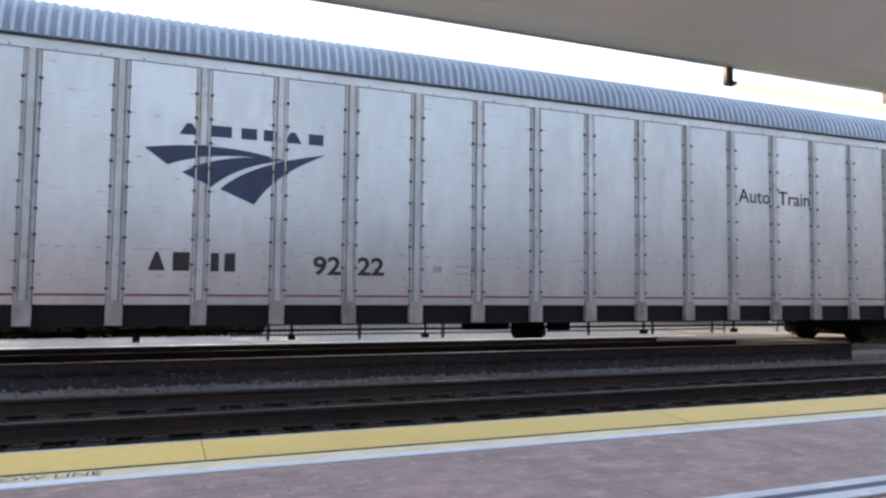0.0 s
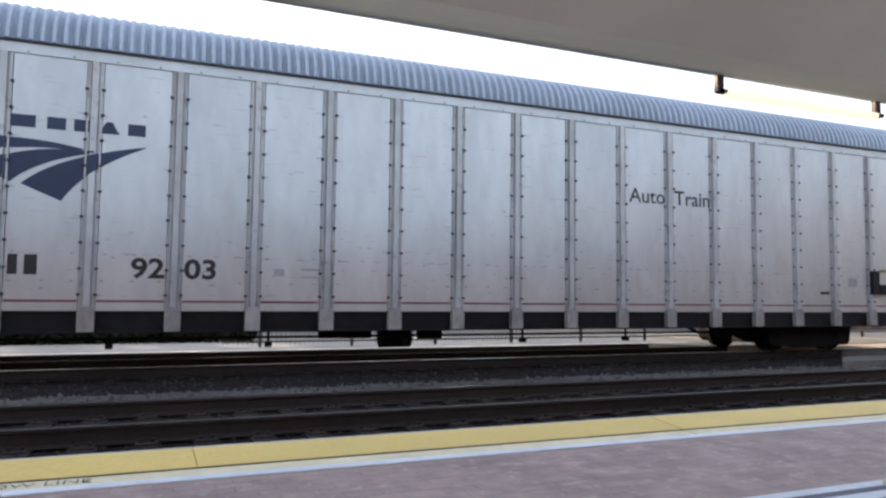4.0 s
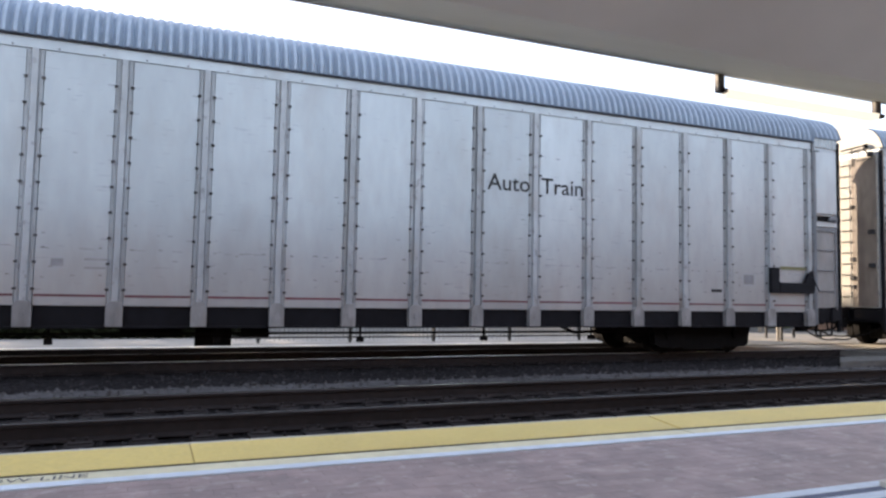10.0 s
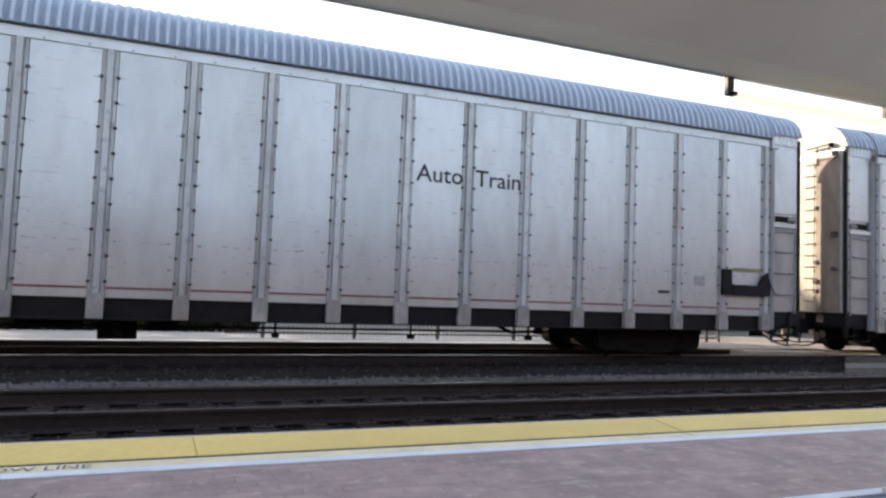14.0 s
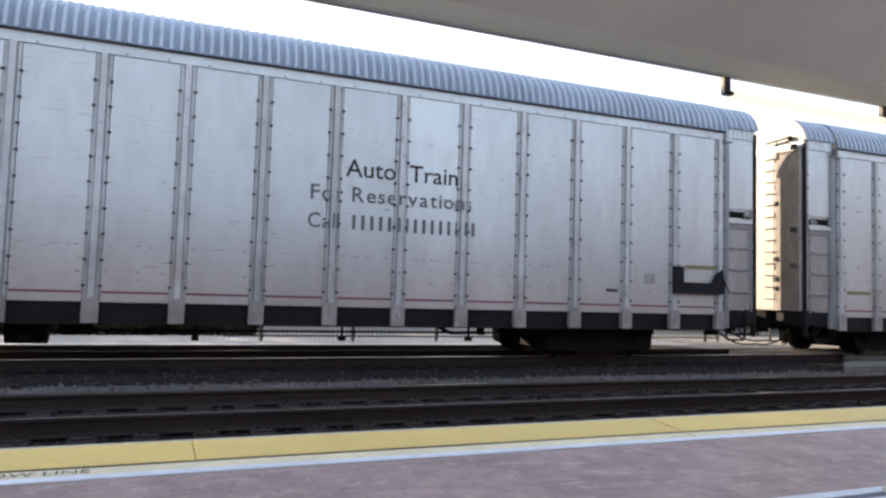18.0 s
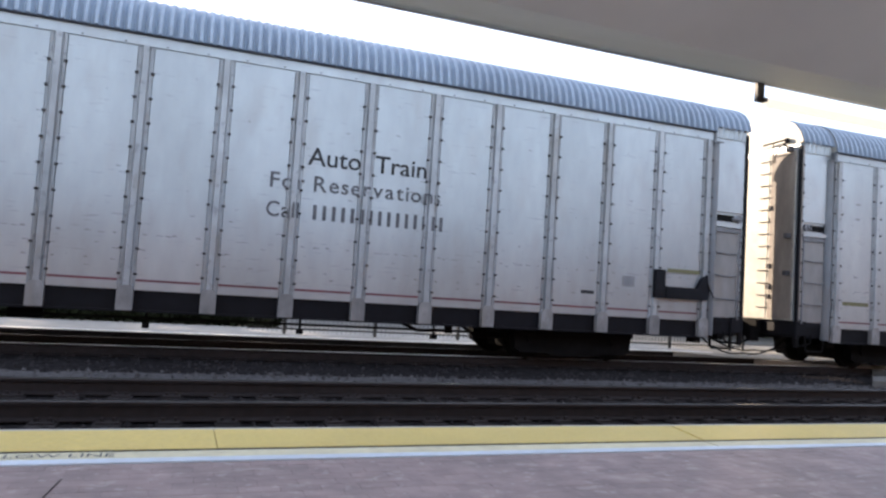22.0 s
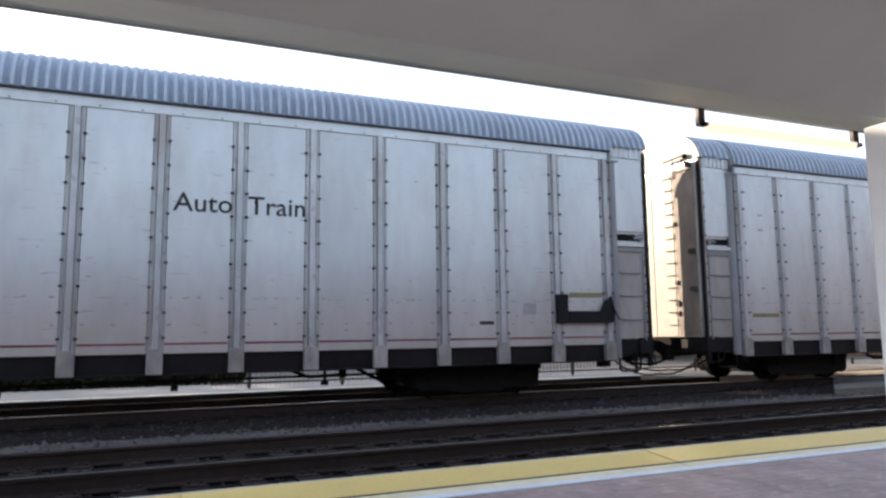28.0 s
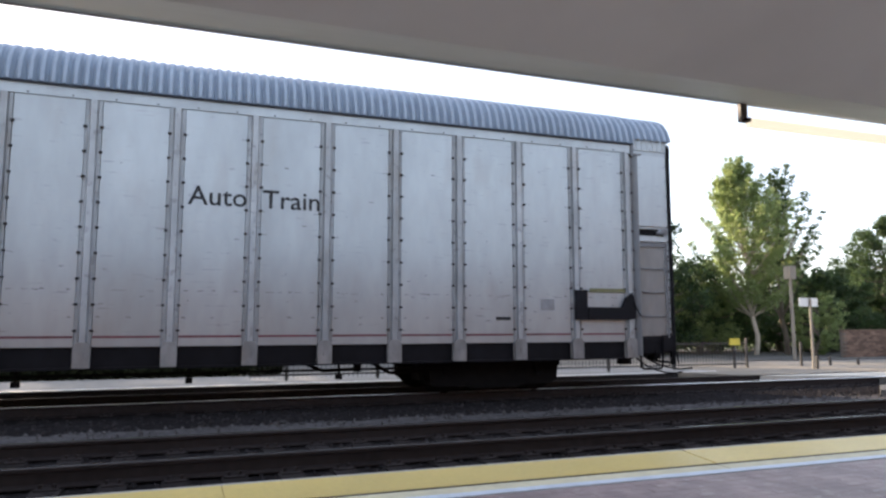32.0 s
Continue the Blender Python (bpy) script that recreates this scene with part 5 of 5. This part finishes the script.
for x, y, h in ((3.75, 27.0, 3.1), (7.45, 27.0, 3.05)):
    lp = thing("lamp_post", pose(x, y, -0.06), "slim white painted lamp post by the road", "lamp post", "white lamp posts")
    part("pole", Shape().tube((0, 0, 0), (0, 0, h), 0.06, WHITE, 10, 0.045), lp)
    part("lantern", Shape().tube((0, 0, h), (0, 0, h + 0.3), 0.09, WHITE, 10, 0.14), lp)
sl = thing("street_lamp", pose(-1.63, 20.0, -0.46), "tall dark street lamp with a square lantern by the road", "street lamp")
part("pole", Shape().tube((0, 0, 0), (0, 0, 4.75), 0.065, IRON, 10, 0.05), sl)
part("base", Shape().tube((0, 0, 0), (0, 0, 0.35), 0.13, IRON, 10, 0.08), sl)
lantern = part("lantern", Shape().prism([(-0.10, -0.10, 4.75), (0.10, -0.10, 4.75), (0.10, 0.10, 4.75), (-0.10, 0.10, 4.75)], (0, 0, 0.42), BARK), sl, "square dark lantern")
part("lantern_roof", Shape().tube((0, 0, 5.17), (0, 0, 5.36), 0.20, IRON, 8, 0.04), lantern)
wr = thing("white_railing", pose(7.1, 26.6, -0.06), "short white picket railing beside the lamp post", "railing")
for k in range(11):
    part("picket", Shape().box((k * 0.13, -0.02, 0), (k * 0.13 + 0.05, 0.02, 1.05), WHITE, 0.006), wr)
part("top_bar", Shape().box((-0.03, -0.045, 0.9), (1.4, -0.022, 0.98), WHITE, 0.006), wr)

# far woods
rnd = np.random.RandomState(21)
N = 30000
px = rnd.uniform(-90, 130, N)
py = rnd.uniform(52, 62, N)
top = 4.2 + 1.2 * np.sin(px * 0.21) + 0.9 * np.sin(px * 0.57 + 1) + 0.02 * np.maximum(px - 20, 0)
pz = top * rnd.uniform(0, 1, N) ** 0.8
u = rnd.normal(0, 1, (N, 3))
u /= np.linalg.norm(u, axis=1)[:, None]
w = np.cross(u, rnd.normal(0, 1, (N, 3)))
w /= np.linalg.norm(w, axis=1)[:, None]
pos = np.stack([px, py, pz], 1)
V = np.stack([pos - u * 0.45, pos + w * 0.25, pos + u * 0.45, pos - w * 0.25], 1).reshape(-1, 3)
me = bpy.data.meshes.new("far_woods")
me.from_pydata(V.tolist(), [], [(4 * j, 4 * j + 1, 4 * j + 2, 4 * j + 3) for j in range(N)])
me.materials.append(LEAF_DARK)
tagged(part("far_woods", me), "distant dark green woods behind the road", "woods", "", "stuff")

# signs and pole
rs = thing("road_sign", pose(0.26, 24.0, -0.06), "small red and white road sign on a thin post", "sign")
part("post", Shape().tube((0, 0, 0), (0, 0, 1.45), 0.03, WOODPOLE, 8), rs)
part("disc", Shape().tube((0, -0.034, 1.54), (0, -0.05, 1.54), 0.14, SIGNRED, 20), rs, "red sign disc")
part("white_bar", Shape().box((-0.09, -0.058, 1.52), (0.09, -0.052, 1.57), SIGNWHITE), rs)
sg = thing("sign_post", pose(16.5, 14.9, -0.02), "small white sign on a thin grey post", "sign")
part("post", Shape().tube((0, 0, 0), (0, 0, 1.95), 0.035, WOODPOLE, 8), sg)
part("panel", Shape().box((-0.37, 0.037, 1.73), (0.33, 0.055, 1.97), SIGNWHITE, 0.006), sg)
part("foot_stub", Shape().box((0.10, -0.03, 0), (0.18, 0.05, 0.36), IRON, 0.01), sg)
pl = thing("wooden_pole", pose(21.25, 20.0, -0.06), "weathered wooden pole with a small box on top", "pole")
part("shaft", Shape().tube((0, 0, 0), (-0.02, 0, 3.0), 0.07, WOODPOLE, 8, 0.06), pl)
part("box", Shape().box((-0.18, -0.16, 2.95), (0.14, 0.16, 3.45), WOODPOLE, 0.02), pl)
ys = thing("fence_sign", pose(14.84, 16.06, 0.62), "small yellow notice hung on the fence", "sign")
part("panel", Shape().box((-0.19, -0.012, 0.0), (0.19, 0.0, 0.2), SIGNYELLOW, 0.004), ys)

# the open canopy and the parked car
shelter = thing("canopy_building", pose(6.4, 37.0, -0.06), "open roadside canopy with a long cream fascia", "building")
roof = part("roof", Shape().box((-3.6, -0.3, 3.2), (6.2, 8.2, 3.62), STUCCO, 0.05), shelter)
board = part("signboard", Shape().box((-3.5, -0.42, 3.18), (6.1, -0.304, 3.64), SIGNBOARD, 0.03), roof, "long cream fascia board")
for x in (-3.3, 2.4, 5.9):
    for y in (0.0, 7.6):
        part("post", Shape().box((x - 0.09, y - 0.09, 0), (x + 0.09, y + 0.09, 3.2), SIGNWHITE, 0.015), shelter)
tree(8.2, 43.5, 4.6, 0.2, 3.2, 22, LEAF, 12000, "dark green bush behind the canopy", 0.13, clumps=50)
tree(12.6, 43.0, 4.4, 0.2, 3.2, 23, LEAF_DARK, 10000, "dark green bush behind the canopy", 0.13, clumps=50)


def parked_car(x, y, paint, label):
    c = thing("parked_car", pose(x, y, -0.06), label, "car", "parked vehicles")
    low = [(-2.1, 0.32), (2.1, 0.32), (2.14, 0.62), (2.05, 0.84), (1.5, 0.88), (-0.75, 0.92), (-1.6, 0.84), (-2.05, 0.70), (-2.14, 0.5)]
    part("body", Shape().prism([(a, -0.86, b) for a, b in low], (0, 1.72, 0), paint), c)
    cab = [(-0.78, 0.91), (1.95, 0.88), (1.75, 1.18), (1.2, 1.38), (0.1, 1.40), (-0.15, 1.34)]
    part("cabin", Shape().prism([(a, -0.74, b) for a, b in cab], (0, 1.48, 0), paint), c)
    for ring in ([(-0.6, 0.95), (-0.16, 1.29), (0.02, 1.33), (0.02, 0.95)], [(0.1, 0.95), (0.1, 1.33), (0.85, 1.32), (0.9, 0.95)], [(1.0, 0.95), (0.95, 1.31), (1.25, 1.28), (1.6, 1.1), (1.65, 0.95)]):
        part("window", Shape().prism([(a, -0.752, b) for a, b in ring], (0, 0.01, 0), GLASSY), c)
    part("windscreen", Shape().prism([(-0.80, -0.66, 0.95), (-0.80, 0.66, 0.95), (-0.20, 0.62, 1.32), (-0.20, -0.62, 1.32)], (-0.012, 0, 0.012), GLASSY), c)
    part("headlight", Shape().box((-2.12, -0.80, 0.60), (-1.98, -0.52, 0.72), GLASSY, 0.03), c)
    part("bumper", Shape().box((-2.2, -0.82, 0.34), (-2.1, 0.82, 0.52), paint, 0.04), c)
    for a in (-1.35, 1.3):
        wl = part("wheel", Shape().tube((a, -0.89, 0.31), (a, -0.68, 0.31), 0.31, STEEL, 16), c)
        part("hubcap", Shape().tube((a, -0.90, 0.31), (a, -0.891, 0.31), 0.19, CARWHITE, 12), wl)


parked_car(5.85, 29.0, CARWHITE, "white car parked on the road before the canopy")

# ---- what moves ----
def travelled(t):
    return float(np.interp(t, [a for a, b in TRAVEL], [b for a, b in TRAVEL]))


def motions():
    for n, car in enumerate(cars):
        walk(car, [(t, pose(n * PITCH - d + X0, TRAIN_Y, 0)) for t, d in TRAVEL])
        # its wheels roll while the car goes by
        ticks = [k for k in range(int(SECONDS * FPS) + 1) if -26 < n * PITCH - travelled(k / FPS) + X0 < 40]
        for axle in (o for o in car.children_recursive if o.name.startswith("wheelset")):
            x, z = axle.location.x, axle.location.z
            spin = [(k / FPS, pose(x, 0, z, 0, -math.degrees((travelled(k / FPS) - travelled(ticks[0] / FPS)) / 0.42), 0)) for k in ticks]
            rows = ([(0, spin[0][1])] if ticks[0] > 0 else []) + spin + ([(SECONDS, spin[-1][1])] if ticks[-1] < SECONDS * FPS else [])
            walk(axle, rows)


motions()
